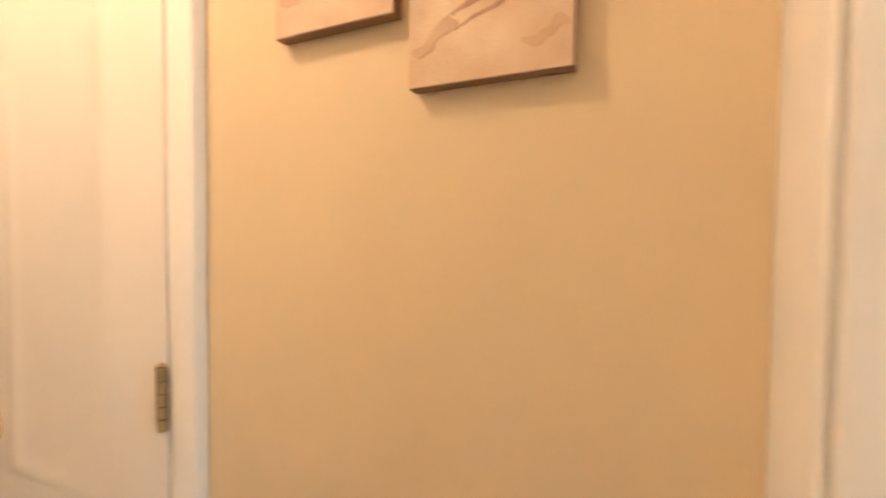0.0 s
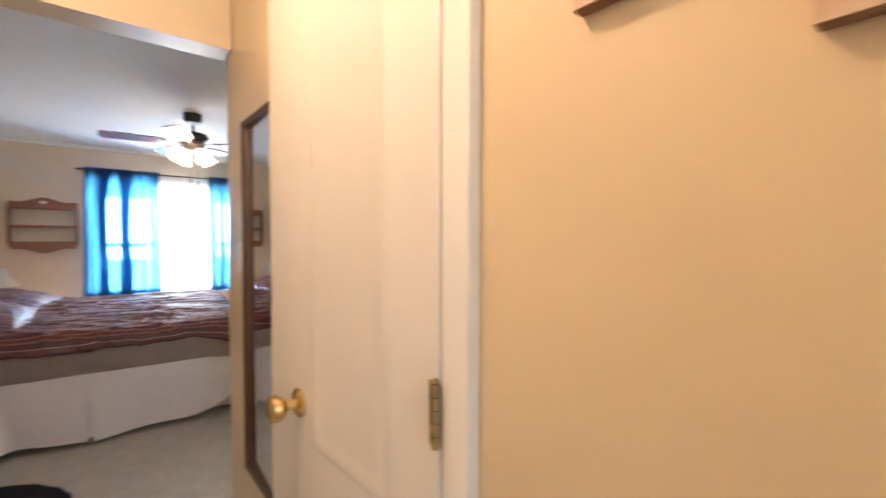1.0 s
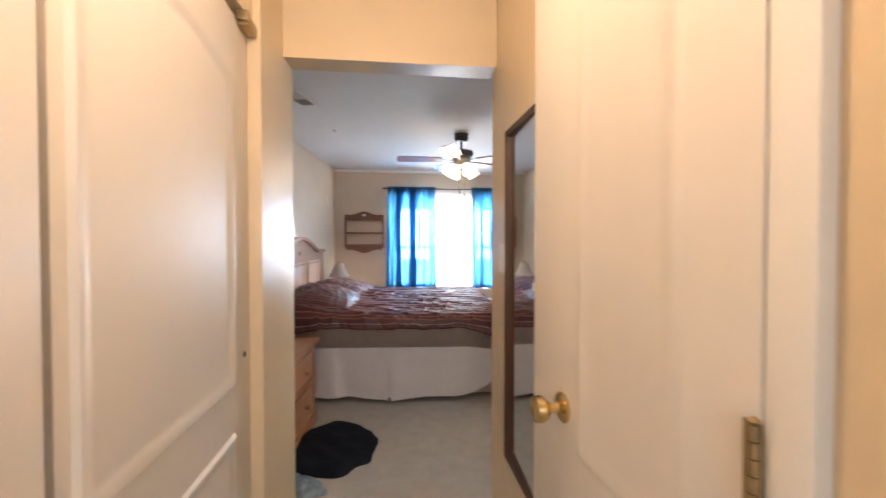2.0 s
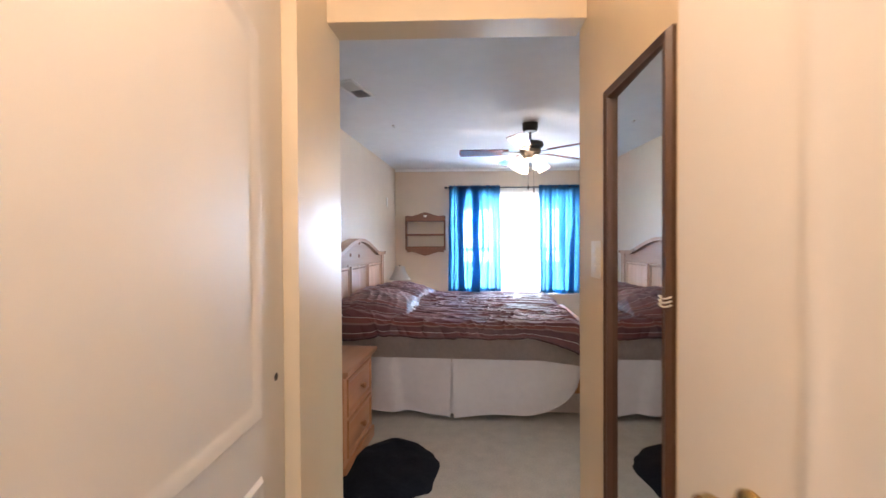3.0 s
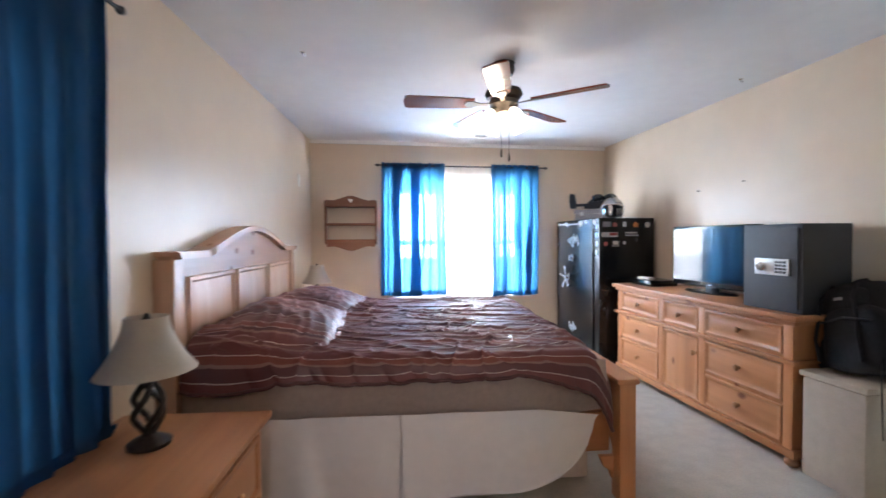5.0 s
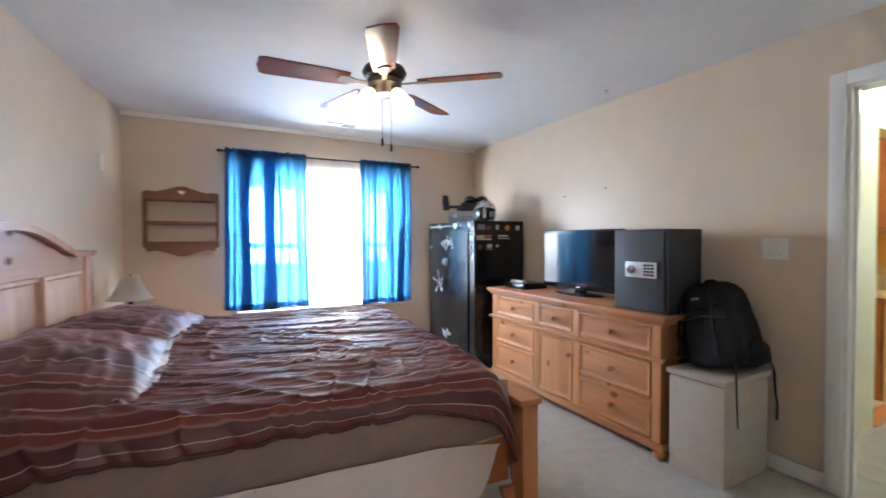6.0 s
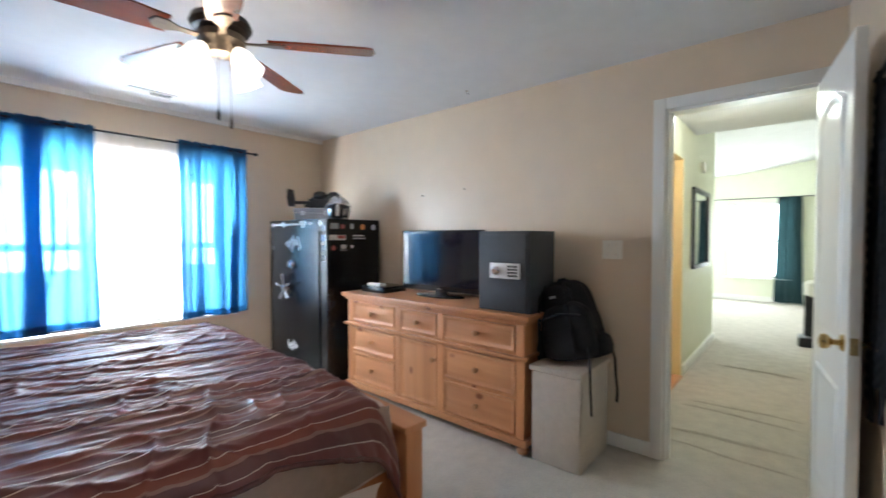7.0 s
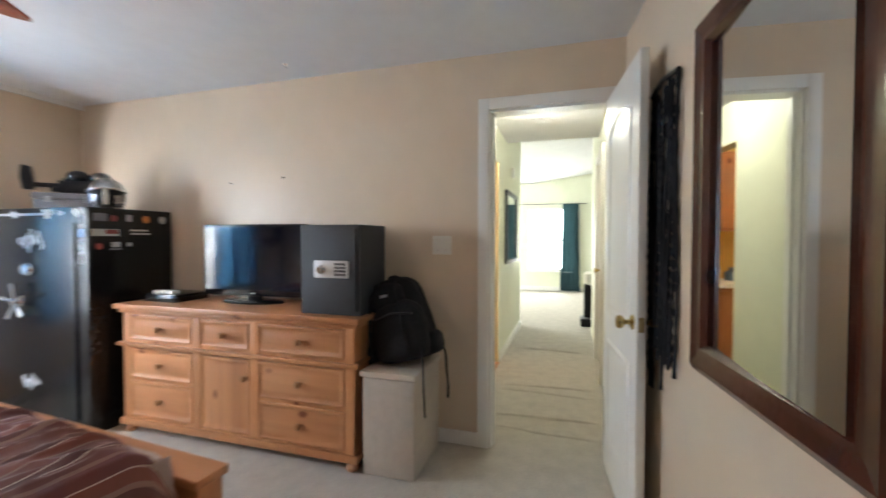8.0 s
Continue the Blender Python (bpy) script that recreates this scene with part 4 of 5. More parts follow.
heap("jacket", -0.86, 2.72, 0.37, 0.36, 0.055, 3, M_DARK, "black fleece jacket dropped flat on the carpet", "jacket")
heap("shirt", -0.92, 2.24, 0.16, 0.13, 0.085, 8, M_GREYCLOTH, "mottled grey-blue shirt crumpled on the carpet", "shirt")

# wall shelf by the window
M_OAK = pine("brown_oak_stain", (0.25, 0.100, 0.046), (0.165, 0.060, 0.027), 0)


def wall_shelf():
    x0, x1 = -1.085, -0.530
    c = (x0 + x1) / 2
    yf, yb = 6.06, 6.195
    ob = thing("wall_shelf", Matrix.Translation((0, 0, 0)), "brown wooden wall shelf with a scalloped heart rail, empty", "shelf")
    for x in (x0, x1 - 0.022):
        bm = B()
        prism(bm, [(yb, 1.22), (yb, 1.71), (yf + 0.04, 1.70), (yf, 1.66), (yf, 1.62), (yf + 0.02, 1.56), (yf, 1.50), (yf, 1.42), (yf + 0.02, 1.36), (yf, 1.28), (yf + 0.02, 1.23)], x, x + 0.022, "x")
        part("side", bm, M_OAK, ob)
    for z in (1.250, 1.425, 1.625):
        bm = B()
        box(bm, x0 + 0.022, x1 - 0.022, yf + 0.005, yb, z, z + 0.028, 0.003)
        part("shelf_board", bm, M_OAK, ob)
    for z0, z1, s in ((1.650, 1.703, 1), (1.250, 1.196, -1)):
        bm = B()
        n = 30
        top = []
        for k in range(n + 1):
            u = -1 + 2 * k / n
            bump_h = 0.044 * math.exp(-(u / 0.40) ** 2) - 0.008 * math.exp(-((abs(u) - 0.72) / 0.14) ** 2)
            top.append((c + u * (x1 - x0 - 0.044) / 2, z1 + s * bump_h))
        lo = [(top[0][0], z0), (top[-1][0], z0)]
        prism(bm, [lo[0], lo[1]] + top[::-1], yf + 0.006, yf + 0.024, "y")
        part("scalloped_rail", bm, M_OAK, ob)
    bm = B()
    heart = []
    for k in range(28):
        q = 2 * math.pi * k / 28
        heart.append((c + 0.0019 * 16 * math.sin(q) ** 3 * 0.8, 1.695 + 0.0017 * (13 * math.cos(q) - 5 * math.cos(2 * q) - 2 * math.cos(3 * q) - math.cos(4 * q)) * 0.8))
    prism(bm, heart, yf + 0.002, yf + 0.0065, "y")
    part("heart_inset", bm, M_PLASTIC, ob, "pale heart inset")


wall_shelf()


# ---- dresser wall ----
def fielded(bm, x, y0, y1, z0, z1, deep=0.012):
    """A raised drawer or door front facing -x."""
    pts = arch_outline(y0, y1, z0, z1, 0)
    rings = [[bm.verts.new((x - h, *p)) for p in inset_outline(pts, d)] for d, h in ((0, 0), (0.001, deep), (0.010, deep + 0.002), (0.026, deep - 0.006), (0.034, deep - 0.006), (0.052, deep))]
    for a, b in zip(rings, rings[1:]):
        for i in range(4):
            bm.faces.new((a[i], a[(i + 1) % 4], b[(i + 1) % 4], b[i]))
    bm.faces.new(rings[-1])


def knob_at(x, y, z, parent):
    bm = B()
    lathe(bm, KNOB, seg=16, m=Matrix.Translation((x, y, z)) @ Matrix.Rotation(-math.pi / 2, 4, "Y"))
    part("knob", bm, M_KNOB, parent, "turned wooden knob")


M_KNOB = pine("knob_pine", (0.44, 0.21, 0.085), (0.32, 0.14, 0.05), 2)
dresser = thing("dresser", Matrix.Translation((0, 0, 0)), "honey pine dresser with drawers and one door", "dresser")
bm = B()
box(bm, 1.712, 2.17, 3.40, 5.075, 0.09, 0.80, 0.004)
part("body", bm, M_PINE[2], dresser)
bm = B()
box(bm, 1.668, 2.18, 3.352, 5.125, 0.812, 0.846, 0.010)
box(bm, 1.688, 2.175, 3.375, 5.10, 0.788, 0.813, 0.006)
part("top", bm, M_PINE[1], dresser)
bm = B()
box(bm, 1.680, 1.715, 3.365, 5.11, 0.574, 0.596, 0.006)
box(bm, 1.70, 2.17, 3.385, 3.405, 0.574, 0.596, 0.004)
part("waist_moulding", bm, M_PINE[1], dresser)
bm = B()
box(bm, 1.690, 2.17, 3.375, 5.10, 0.055, 0.10, 0.010)
part("plinth", bm, M_PINE[1], dresser)
for y in (3.395, 4.02, 4.445, 5.02):
    bm = B()
    box(bm, 1.702, 1.714, y, y + 0.055, 0.10, 0.788, 0.002)
    part("stile", bm, M_PINE[2], dresser)
for x, y in ((1.735, 3.42), (1.735, 5.055), (2.13, 3.42), (2.13, 5.055)):
    bm = B()
    lathe(bm, ((0.022, 0.0), (0.036, 0.012), (0.040, 0.03), (0.030, 0.05), (0.024, 0.058)), (x, y, 0), 20)
    part("bun_foot", bm, M_PINE[2], dresser)
for y0, y1, z0, z1 in ((4.505, 5.015, 0.615, 0.775), (4.08, 4.44, 0.615, 0.775), (3.455, 4.015, 0.615, 0.775), (4.505, 5.015, 0.372, 0.562),
                       (4.505, 5.015, 0.125, 0.350), (3.455, 4.015, 0.350, 0.562), (3.455, 4.015, 0.115, 0.328)):
    bm = B()
    fielded(bm, 1.711, y0, y1, z0, z1)
    d = part("drawer", bm, M_PINE[1], dresser)
    knob_at(1.700, (y0 + y1) / 2, (z0 + z1) / 2, d)
bm = B()
fielded(bm, 1.711, 4.08, 4.44, 0.115, 0.562, 0.010)
d = part("cabinet_door", bm, M_PINE[2], dresser)
knob_at(1.702, 4.105, 0.452, d)

TOP = 0.847
M_SCREEN = mat("dark_screen", (0.005, 0.007, 0.013), 0.075, grain=0.0, spec=0.6)
M_GLOSS = mat("black_gloss_plastic", (0.008, 0.008, 0.009), 0.16, grain=0.1, scale=20)
tv = thing("television", Matrix.Translation((1.99, 4.30, TOP)) @ Matrix.Rotation(radians(2.5), 4, "Z"), "black flat-screen television, switched off, on the dresser", "television")
bm = B()
box(bm, 0.0, 0.045, -0.395, 0.395, 0.038, 0.515, 0.010)
box(bm, 0.045, 0.075, -0.25, 0.25, 0.12, 0.42, 0.012)
part("case", bm, M_GLOSS, tv)
bm = B()
box(bm, -0.002, 0.002, -0.375, 0.375, 0.078, 0.495)
part("screen", bm, M_SCREEN, tv, "glossy dark screen")
bm = B()
lathe(bm, ((0.12, 0.0), (0.12, 0.008), (0.112, 0.014), (0.02, 0.018)), seg=32, m=Matrix.Translation((0.0, 0, 0)) @ Matrix.Diagonal((0.85, 1.9, 1, 1)))
box(bm, 0.0, 0.04, -0.05, 0.05, 0.01, 0.08, 0.008)
part("stand", bm, M_GLOSS, tv)
bm = B()
box(bm, -0.006, -0.001, -0.02, 0.02, 0.054, 0.062)
part("badge", bm, M_CHROME, tv, "small silver badge")

M_SILVER = mat("silver_plastic", (0.62, 0.62, 0.63), 0.35, 0.2, grain=0.04, scale=30)
M_GREY = mat("charcoal_powder_coat", (0.028, 0.030, 0.036), 0.6, 0.1, grain=0.12, scale=50, bump=0.25, bump_scale=500)
box_m = Matrix.Translation((1.728, 3.375, TOP))
strongbox = thing("strongbox", box_m, "dark grey steel strongbox with a keypad on the dresser", "safe")
bm = B()
box(bm, 0.008, 0.325, 0, 0.37, 0, 0.497, 0.004)
part("body", bm, M_GREY, strongbox)
bm = B()
box(bm, 0.0, 0.010, 0.022, 0.348, 0.022, 0.475, 0.003)
part("door", bm, M_GREY, strongbox)
bm = B()
box(bm, -0.012, 0.0, 0.062, 0.275, 0.205, 0.300, 0.006)
pad = part("keypad", bm, M_SILVER, strongbox, "silver lock plate")
bm = B()
lathe(bm, ((0.026, 0), (0.026, 0.010), (0.018, 0.014), (0.018, 0.026), (0.014, 0.030)), seg=20, m=Matrix.Translation((-0.012, 0.225, 0.252)) @ Matrix.Rotation(-math.pi / 2, 4, "Y"))
part("dial", bm, M_CHROME, pad)
for k in range(4):
    for j in range(3):
        bm = B()
        box(bm, -0.015, -0.012, 0.078 + 0.024 * j, 0.096 + 0.024 * j, 0.218 + 0.019 * k, 0.231 + 0.019 * k, 0.001)
        part("key", bm, M_BLACK, pad)

bm = B()
box(bm, 1.80, 2.06, 4.74, 5.02, TOP, TOP + 0.05, 0.006)
solid("media_box", bm, M_GLOSS, "low black media box on the dresser", "media box")
bm = B()
box(bm, 1.84, 1.90, 4.82, 4.99, TOP + 0.05, TOP + 0.07, 0.006)
solid("remote", bm, M_PLASTIC, "pale remote control on the media box", "remote")

# tall gun cabinet in the corner
M_SAFE = mat("black_gloss_enamel", (0.008, 0.009, 0.011), 0.27, 0.0, grain=0.2, scale=30, bump=0.03, bump_scale=40, spec=0.36)
M_LOGO = mat("white_decal", (0.55, 0.55, 0.56), 0.5, grain=0.1, scale=40)
M_DECALS = [mat("decal_" + n, c, 0.5, grain=0.15, scale=60) for n, c in (("red", (0.26, 0.045, 0.035)), ("grey", (0.32, 0.32, 0.33)), ("orange", (0.50, 0.17, 0.03)), ("pale", (0.52, 0.52, 0.49)), ("blue", (0.15, 0.25, 0.45)), ("slate", (0.16, 0.17, 0.20)))]
SX, SY0, SY1, SH = 1.583, 5.205, 6.165, 1.467
cab = thing("gun_safe", Matrix.Translation((0, 0, 0)), "tall black steel safe with a spoked handle and stickers", "safe")
bm = B()
box(bm, SX, 2.165, SY0, SY1, 0.0, SH, 0.010)
part("body", bm, M_SAFE, cab)
bm = B()
box(bm, SX - 0.016, SX, SY0 + 0.10, SY1 - 0.10, 0.09, SH - 0.10, 0.006)
sdoor = part("door", bm, M_SAFE, cab)
hub = Matrix.Translation((SX - 0.016, 5.80, 0.845)) @ Matrix.Rotation(-math.pi / 2, 4, "Y")
bm = B()
lathe(bm, ((0.030, 0), (0.030, 0.02), (0.020, 0.03), (0.020, 0.05), (0.026, 0.055), (0.012, 0.065)), seg=20, m=hub)
handle = part("handle", bm, M_CHROME, sdoor, "chrome hub handle")
for k in range(5):
    an = radians(78 + 72 * k)
    bm = B()
    tube(bm, [hub @ Vector((0.015 * math.cos(an), 0.015 * math.sin(an), 0.045)), hub @ Vector((0.07 * math.cos(an), 0.07 * math.sin(an), 0.05)), hub @ Vector((0.125 * math.cos(an), 0.125 * math.sin(an), 0.05))], [0.008, 0.010, 0.015], 10)
    part("spoke", bm, M_CHROME, handle)
bm = B()
lathe(bm, ((0.042, 0), (0.042, 0.012), (0.034, 0.020), (0.034, 0.032), (0.028, 0.036)), seg=24, m=Matrix.Translation((SX - 0.016, 5.73, 1.06)) @ Matrix.Rotation(-math.pi / 2, 4, "Y"))
part("dial", bm, M_CHROME, sdoor, "chrome lock dial")


def blot(bm, x, cy, cz, ry, rz, seed, lobes=5):
    """A plain uneven emblem shape on the plane x."""
    n = 40
    pts = []
    for k in range(n):
        an = 2 * math.pi * k / n
        e = 0.72 + 0.28 * math.sin(lobes * an + seed) * math.cos(2 * an + seed)
        pts.append((cy + ry * e * math.cos(an), cz + rz * e * math.sin(an)))
    prism(bm, pts, x - 0.002, x, "x")


def scrawl(bm, x, cy, cz, w, h, seed, strokes=5):
    """A plain emblem of curling flat strokes on the plane x."""
    def stroke(line, thick):
        n = len(line)
        wide = [thick * (0.4 + 0.6 * math.sin(math.pi * (i + 0.5) / n)) for i in range(n)]
        prism(bm, [(y - t, z - 0.3 * t) for (y, z), t in zip(line, wide)] + [(y + t, z + 0.3 * t) for (y, z), t in zip(line[::-1], wide[::-1])], x - 0.0015, x, "x")
    for k in range(strokes):
        y0 = cy + w * (k / (strokes - 1) - 0.5)
        stroke([(y0 + 0.10 * w * math.sin(5 * u + seed + k), cz + h * (0.5 - u) * (0.65 + 0.35 * math.cos(seed + 2.3 * k)) + 0.06 * h * math.sin(9 * u + k)) for u in [i / 8 for i in range(9)]], 0.013)
    for k, z in ((0, 0.26), (1, -0.22)):
        stroke([(cy + w * (0.6 - 1.2 * u), cz + h * z * math.cos(2.5 * u + k + seed) + 0.10 * h * (u - 0.5)) for u in [i / 10 for i in range(11)]][:6 + 5 * k], 0.010)


for cy, cz, w, h, seed in ((5.705, 1.25, 0.19, 0.15, 1.0), (5.73, 0.31, 0.13, 0.11, 2.4)):
    bm = B()
    scrawl(bm, SX - 0.0185, cy, cz, w, h, seed)
    part("emblem", bm, M_LOGO, sdoor, "white emblem")
for y, z, ry, rz, c, lobes in ((6.105, 1.42, 0.034, 0.032, 1, 3), (5.90, 1.425, 0.052, 0.034, 1, 4), (5.57, 1.428, 0.060, 0.042, 3, 5), (5.455, 1.43, 0.045, 0.020, 1, 2), (5.30, 1.43, 0.034, 0.034, 3, 4), (6.11, 1.20, 0.024, 0.030, 1, 3)):
    bm = B()
    blot(bm, SX - 0.0008, y, z, ry, rz, 3.1 * y, lobes)
    part("sticker", bm, M_DECALS[c], cab)
bm = B()
box(bm, SX - 0.0018, SX - 0.0004, 5.62, 6.08, 1.417, 1.433)
part("sticker", bm, M_DECALS[1], cab)
for k in range(4):
    bm = B()
    z = 1.13 + 0.085 * k
    box(bm, SX - 0.002, SX - 0.0003, SY0 + 0.030, SY0 + 0.074, z - 0.026, z + 0.026)
    part("sticker", bm, M_DECALS[(1, 5, 4, 5)[k]], cab)
for x, z, w, h, c, kind in ((1.66, 1.405, 0.085, 0.05, 5, 0), (1.745, 1.40, 0.04, 0.04, 0, 1), (1.845, 1.405, 0.036, 0.045, 1, 0), (1.965, 1.40, 0.05, 0.04, 2, 1), (2.09, 1.40, 0.05, 0.05, 3, 1),
                            (1.69, 1.305, 0.17, 0.045, 3, 0), (1.73, 1.31, 0.08, 0.028, 0, 0), (1.915, 1.322, 0.12, 0.012, 3, 0), (1.925, 1.298, 0.14, 0.012, 1, 0),
                            (1.65, 1.215, 0.04, 0.035, 0, 1), (1.755, 1.225, 0.055, 0.035, 3, 0), (1.755, 1.195, 0.07, 0.008, 1, 0), (1.845, 1.225, 0.028, 0.028, 3, 1)):
    bm = B()
    if kind:
        lathe(bm, ((w * 0.9, 0), (w * 0.9, 0.0012)), seg=20, m=Matrix.Translation((x, SY0 - 0.0003, z)) @ Matrix.Rotation(math.pi / 2, 4, "X") @ Matrix.Diagonal((0.6, 0.6, 1, 1)))
    else:
        lift = 0.0009 if w == 0.08 else 0
        box(bm, x - w / 2, x + w / 2, SY0 - 0.0015 - lift, SY0 - 0.0003 - lift, z - h / 2, z + h / 2)
    part("sticker", bm, M_DECALS[c], cab)

# on top of the safe
M_STEEL = mat("worn_steel", (0.72, 0.72, 0.74), 0.18, 0.95, grain=0.10, scale=30)
M_GREYPLASTIC = mat("clear_grey_plastic", (0.30, 0.29, 0.31), 0.3, grain=0.15, scale=20)
helmet = thing("helmet", Matrix.Translation((1.81, 5.36, SH)) @ Matrix.Rotation(radians(232), 4, "Z") @ Matrix.Scale(0.88, 4), "polished silver face helmet with dark eye slots and crest", "helmet")
bm = B()
bmesh.ops.create_uvsphere(bm, u_segments=28, v_segments=18, radius=0.118, matrix=Matrix.Translation((-0.012, 0, 0.118)) @ Matrix.Diagonal((1.12, 0.94, 1.0, 1)))
for v in bm.verts:
    v.co.z = max(0.004, v.co.z)
part("liner", bm, M_BLACK, helmet, "dark inner shell")
bm = B()
n = 32
rings = []
for j in range(11):
    e = radians(12 + 78 * j / 10)
    rings.append([bm.verts.new((-0.012 + 0.142 * math.cos(e) * math.cos(2 * math.pi * k / n), 0.120 * math.cos(e) * math.sin(2 * math.pi * k / n), 0.118 + 0.128 * math.sin(e))) for k in range(n)])
for a, b in zip(rings, rings[1:]):
    for k in range(n):
        bm.faces.new((a[k], a[(k + 1) % n], b[(k + 1) % n], b[k]))
bmesh.ops.solidify(bm, geom=bm.faces[:], thickness=0.006)
part("dome", bm, M_STEEL, helmet)
bm = B()
tube(bm, [(-0.012 + 0.146 * math.cos(q), 0.124 * math.sin(q), 0.146 + 0.012 * math.cos(2 * q)) for q in [radians(-100 + 10 * k) for k in range(21)]], 0.010, 8)
part("brow", bm, M_STEEL, helmet)
bm = B()
prism(bm, [(-0.016, 0.030), (0.016, 0.030), (0.022, 0.10), (0.014, 0.15), (-0.014, 0.15), (-0.022, 0.10)], 0.112, 0.142, "x")
part("nose_guard", bm, M_STEEL, helmet)
for side in (1, -1):
    bm = B()
    rows = []
    for i in range(9):
        q = radians(26 + 8.5 * i) * side
        lo = 0.004 + 0.012 * abs(i - 4) / 4
        hi = 0.104 + 0.014 * (i / 8)
        rows.append([bm.verts.new((-0.012 + r * math.cos(q), 0.9 * r * math.sin(q), z)) for z, r in ((lo, 0.112), ((lo + hi) / 2, 0.136), (hi, 0.139))])
    for a, b in zip(rows, rows[1:]):
        for k in range(2):
            bm.faces.new((a[k], b[k], b[k + 1], a[k + 1]))
    bmesh.ops.solidify(bm, geom=bm.faces[:], thickness=0.006)
    part("cheek_plate", bm, M_STEEL, helmet)
bm = B()
prism(bm, [(-0.11, 0.20), (-0.07, 0.245), (0.0, 0.272), (0.06, 0.262), (0.085, 0.228), (0.03, 0.243), (-0.04, 0.236)], -0.009, 0.009, "y")
part("crest", bm, M_BLACK, helmet)
marker = thing("paintball_marker", Matrix.Translation((1.815, 5.65, SH + 0.112)) @ Matrix.Rotation(radians(-42), 4, "Z"), "black paintball marker resting on a grey plastic case", "paintball marker")
for nm, bx in (("receiver", (-0.10, 0.19, -0.034, 0.034, 0.008, 0.090)), ("rail", (-0.08, 0.16, -0.014, 0.014, 0.090, 0.108)), ("barrel", (-0.24, -0.03, -0.015, 0.015, 0.040, 0.070)),
               ("grip", (0.12, 0.165, -0.018, 0.018, 0.0, 0.012)), ("trigger_guard", (0.04, 0.12, -0.012, 0.012, 0.0, 0.010)), ("foregrip", (-0.14, -0.08, -0.022, 0.022, 0.012, 0.045))):
    bm = B()
    box(bm, *bx, 0.005)
    part(nm, bm, M_BLACK, marker)
bm = B()
prism(bm, [(-0.285, 0.02), (-0.235, 0.02), (-0.225, 0.06), (-0.245, 0.175), (-0.292, 0.185), (-0.300, 0.10)], -0.024, 0.024, "y")
part("stock", bm, M_BLACK, marker)
for x, z, r in ((0.0, 0.125, 0.056), (0.125, 0.120, 0.058)):
    bm = B()
    bmesh.ops.create_uvsphere(bm, u_segments=20, v_segments=12, radius=r, matrix=Matrix.Translation((x, 0, z)) @ Matrix.Diagonal((1.15, 0.9, 0.75, 1)))
    part("hopper", bm, M_GLOSS, marker)
case = thing("plastic_case", Matrix.Translation((1.80, 5.665, SH)) @ Matrix.Rotation(radians(-42), 4, "Z"), "grey translucent plastic case on the safe", "case")
for nm, z0, z1, g in (("tray", 0.0, 0.066, 0.0), ("lid", 0.068, 0.110, 0.006)):
    bm = B()
    box(bm, -0.20 - g, 0.17 + g, -0.095 - g, 0.095 + g, z0, z1, 0.010)
    part(nm, bm, M_GREYPLASTIC, case)
for x in (-0.12, 0.09):
    bm = B()
    box(bm, x - 0.018, x + 0.018, -0.110, -0.100, 0.045, 0.085, 0.003)
    part("latch", bm, M_SILVER, case)

# hamper and backpack
M_WICKER = mat("woven_beige_canvas", (0.50, 0.43, 0.36), 0.9, grain=0.07, scale=150, bump=0.5, bump_scale=420, spec=0.15)
hamper = thing("laundry_hamper", Matrix.Translation((1.715, 3.055, 0)), "tall beige woven laundry hamper with a lid", "hamper")
bm = B()
box(bm, 0.0, 0.43, 0.0, 0.30, 0.0, 0.528, 0.018)
part("basket", bm, M_WICKER, hamper)
bm = B()
box(bm, -0.008, 0.44, -0.008, 0.312, 0.53, 0.562, 0.010)
part("lid", bm, M_WICKER, hamper)
M_NYLON = mat("black_nylon", (0.010, 0.010, 0.012), 0.75, grain=0.3, scale=70, bump=0.5, bump_scale=350, spec=0.25)
pack_m = Matrix.Translation((1.93, 3.20, 0.563)) @ Matrix.Rotation(radians(-15), 4, "X") @ Matrix.Rotation(radians(8), 4, "Y") @ Matrix.Scale(1.07, 4)
pack = thing("backpack", pack_m, "black nylon backpack slumped on the hamper", "backpack")


def bag_part(name, cx, cy, cz, rx, ry, rz, seed, p=3.0, taper=0.0):
    bm = B()
    bmesh.ops.create_uvsphere(bm, u_segments=36, v_segments=24, radius=1.0)
    for v in bm.verts:
        d = v.co.normalized()
        k = (abs(d.x) ** p + abs(d.y) ** p + abs(d.z) ** p) ** (-1 / p)
        q = d * k * (1 + 0.06 * noise.noise(d * 2.5 + Vector((seed, 0, 0))) + 0.025 * ridge(d * 5 + Vector((0, seed, 0))))
        q.y *= 1 - taper * (q.z + 1) / 2
        q.x *= 1 - 0.6 * taper * (q.z + 1) / 2
        v.co = Vector((cx + rx * q.x, cy + ry * q.y, max(cz + rz * q.z, 0.004)))
    return part(name, bm, M_NYLON, pack)


bag_part("main_compartment", 0.05, -0.01, 0.22, 0.13, 0.185, 0.235, 1, 3.6, 0.30)
bag_part("front_pocket", -0.07, -0.05, 0.16, 0.085, 0.165, 0.155, 4, 3.4, 0.22)
bag_part("upper_pocket", -0.055, 0.0, 0.345, 0.07, 0.105, 0.075, 6, 3.2, 0.2)
bag_part("side_pocket", 0.02, 0.16, 0.10, 0.09, 0.06, 0.10, 9, 2.5)
bag_part("hip_belt", 0.0, -0.175, 0.075, 0.08, 0.06, 0.06, 12, 3.0)
for y in (-0.10, 0.09):
    bm = B()
    tube(bm, [(-0.155, y, 0.05), (-0.160, y, 0.16), (-0.135, y * 0.9, 0.27), (-0.128, y * 0.8, 0.36), (-0.06, y * 0.6, 0.43)], 0.008, 8)
    part("compression_strap", bm, M_NYLON, pack)
bm = B()
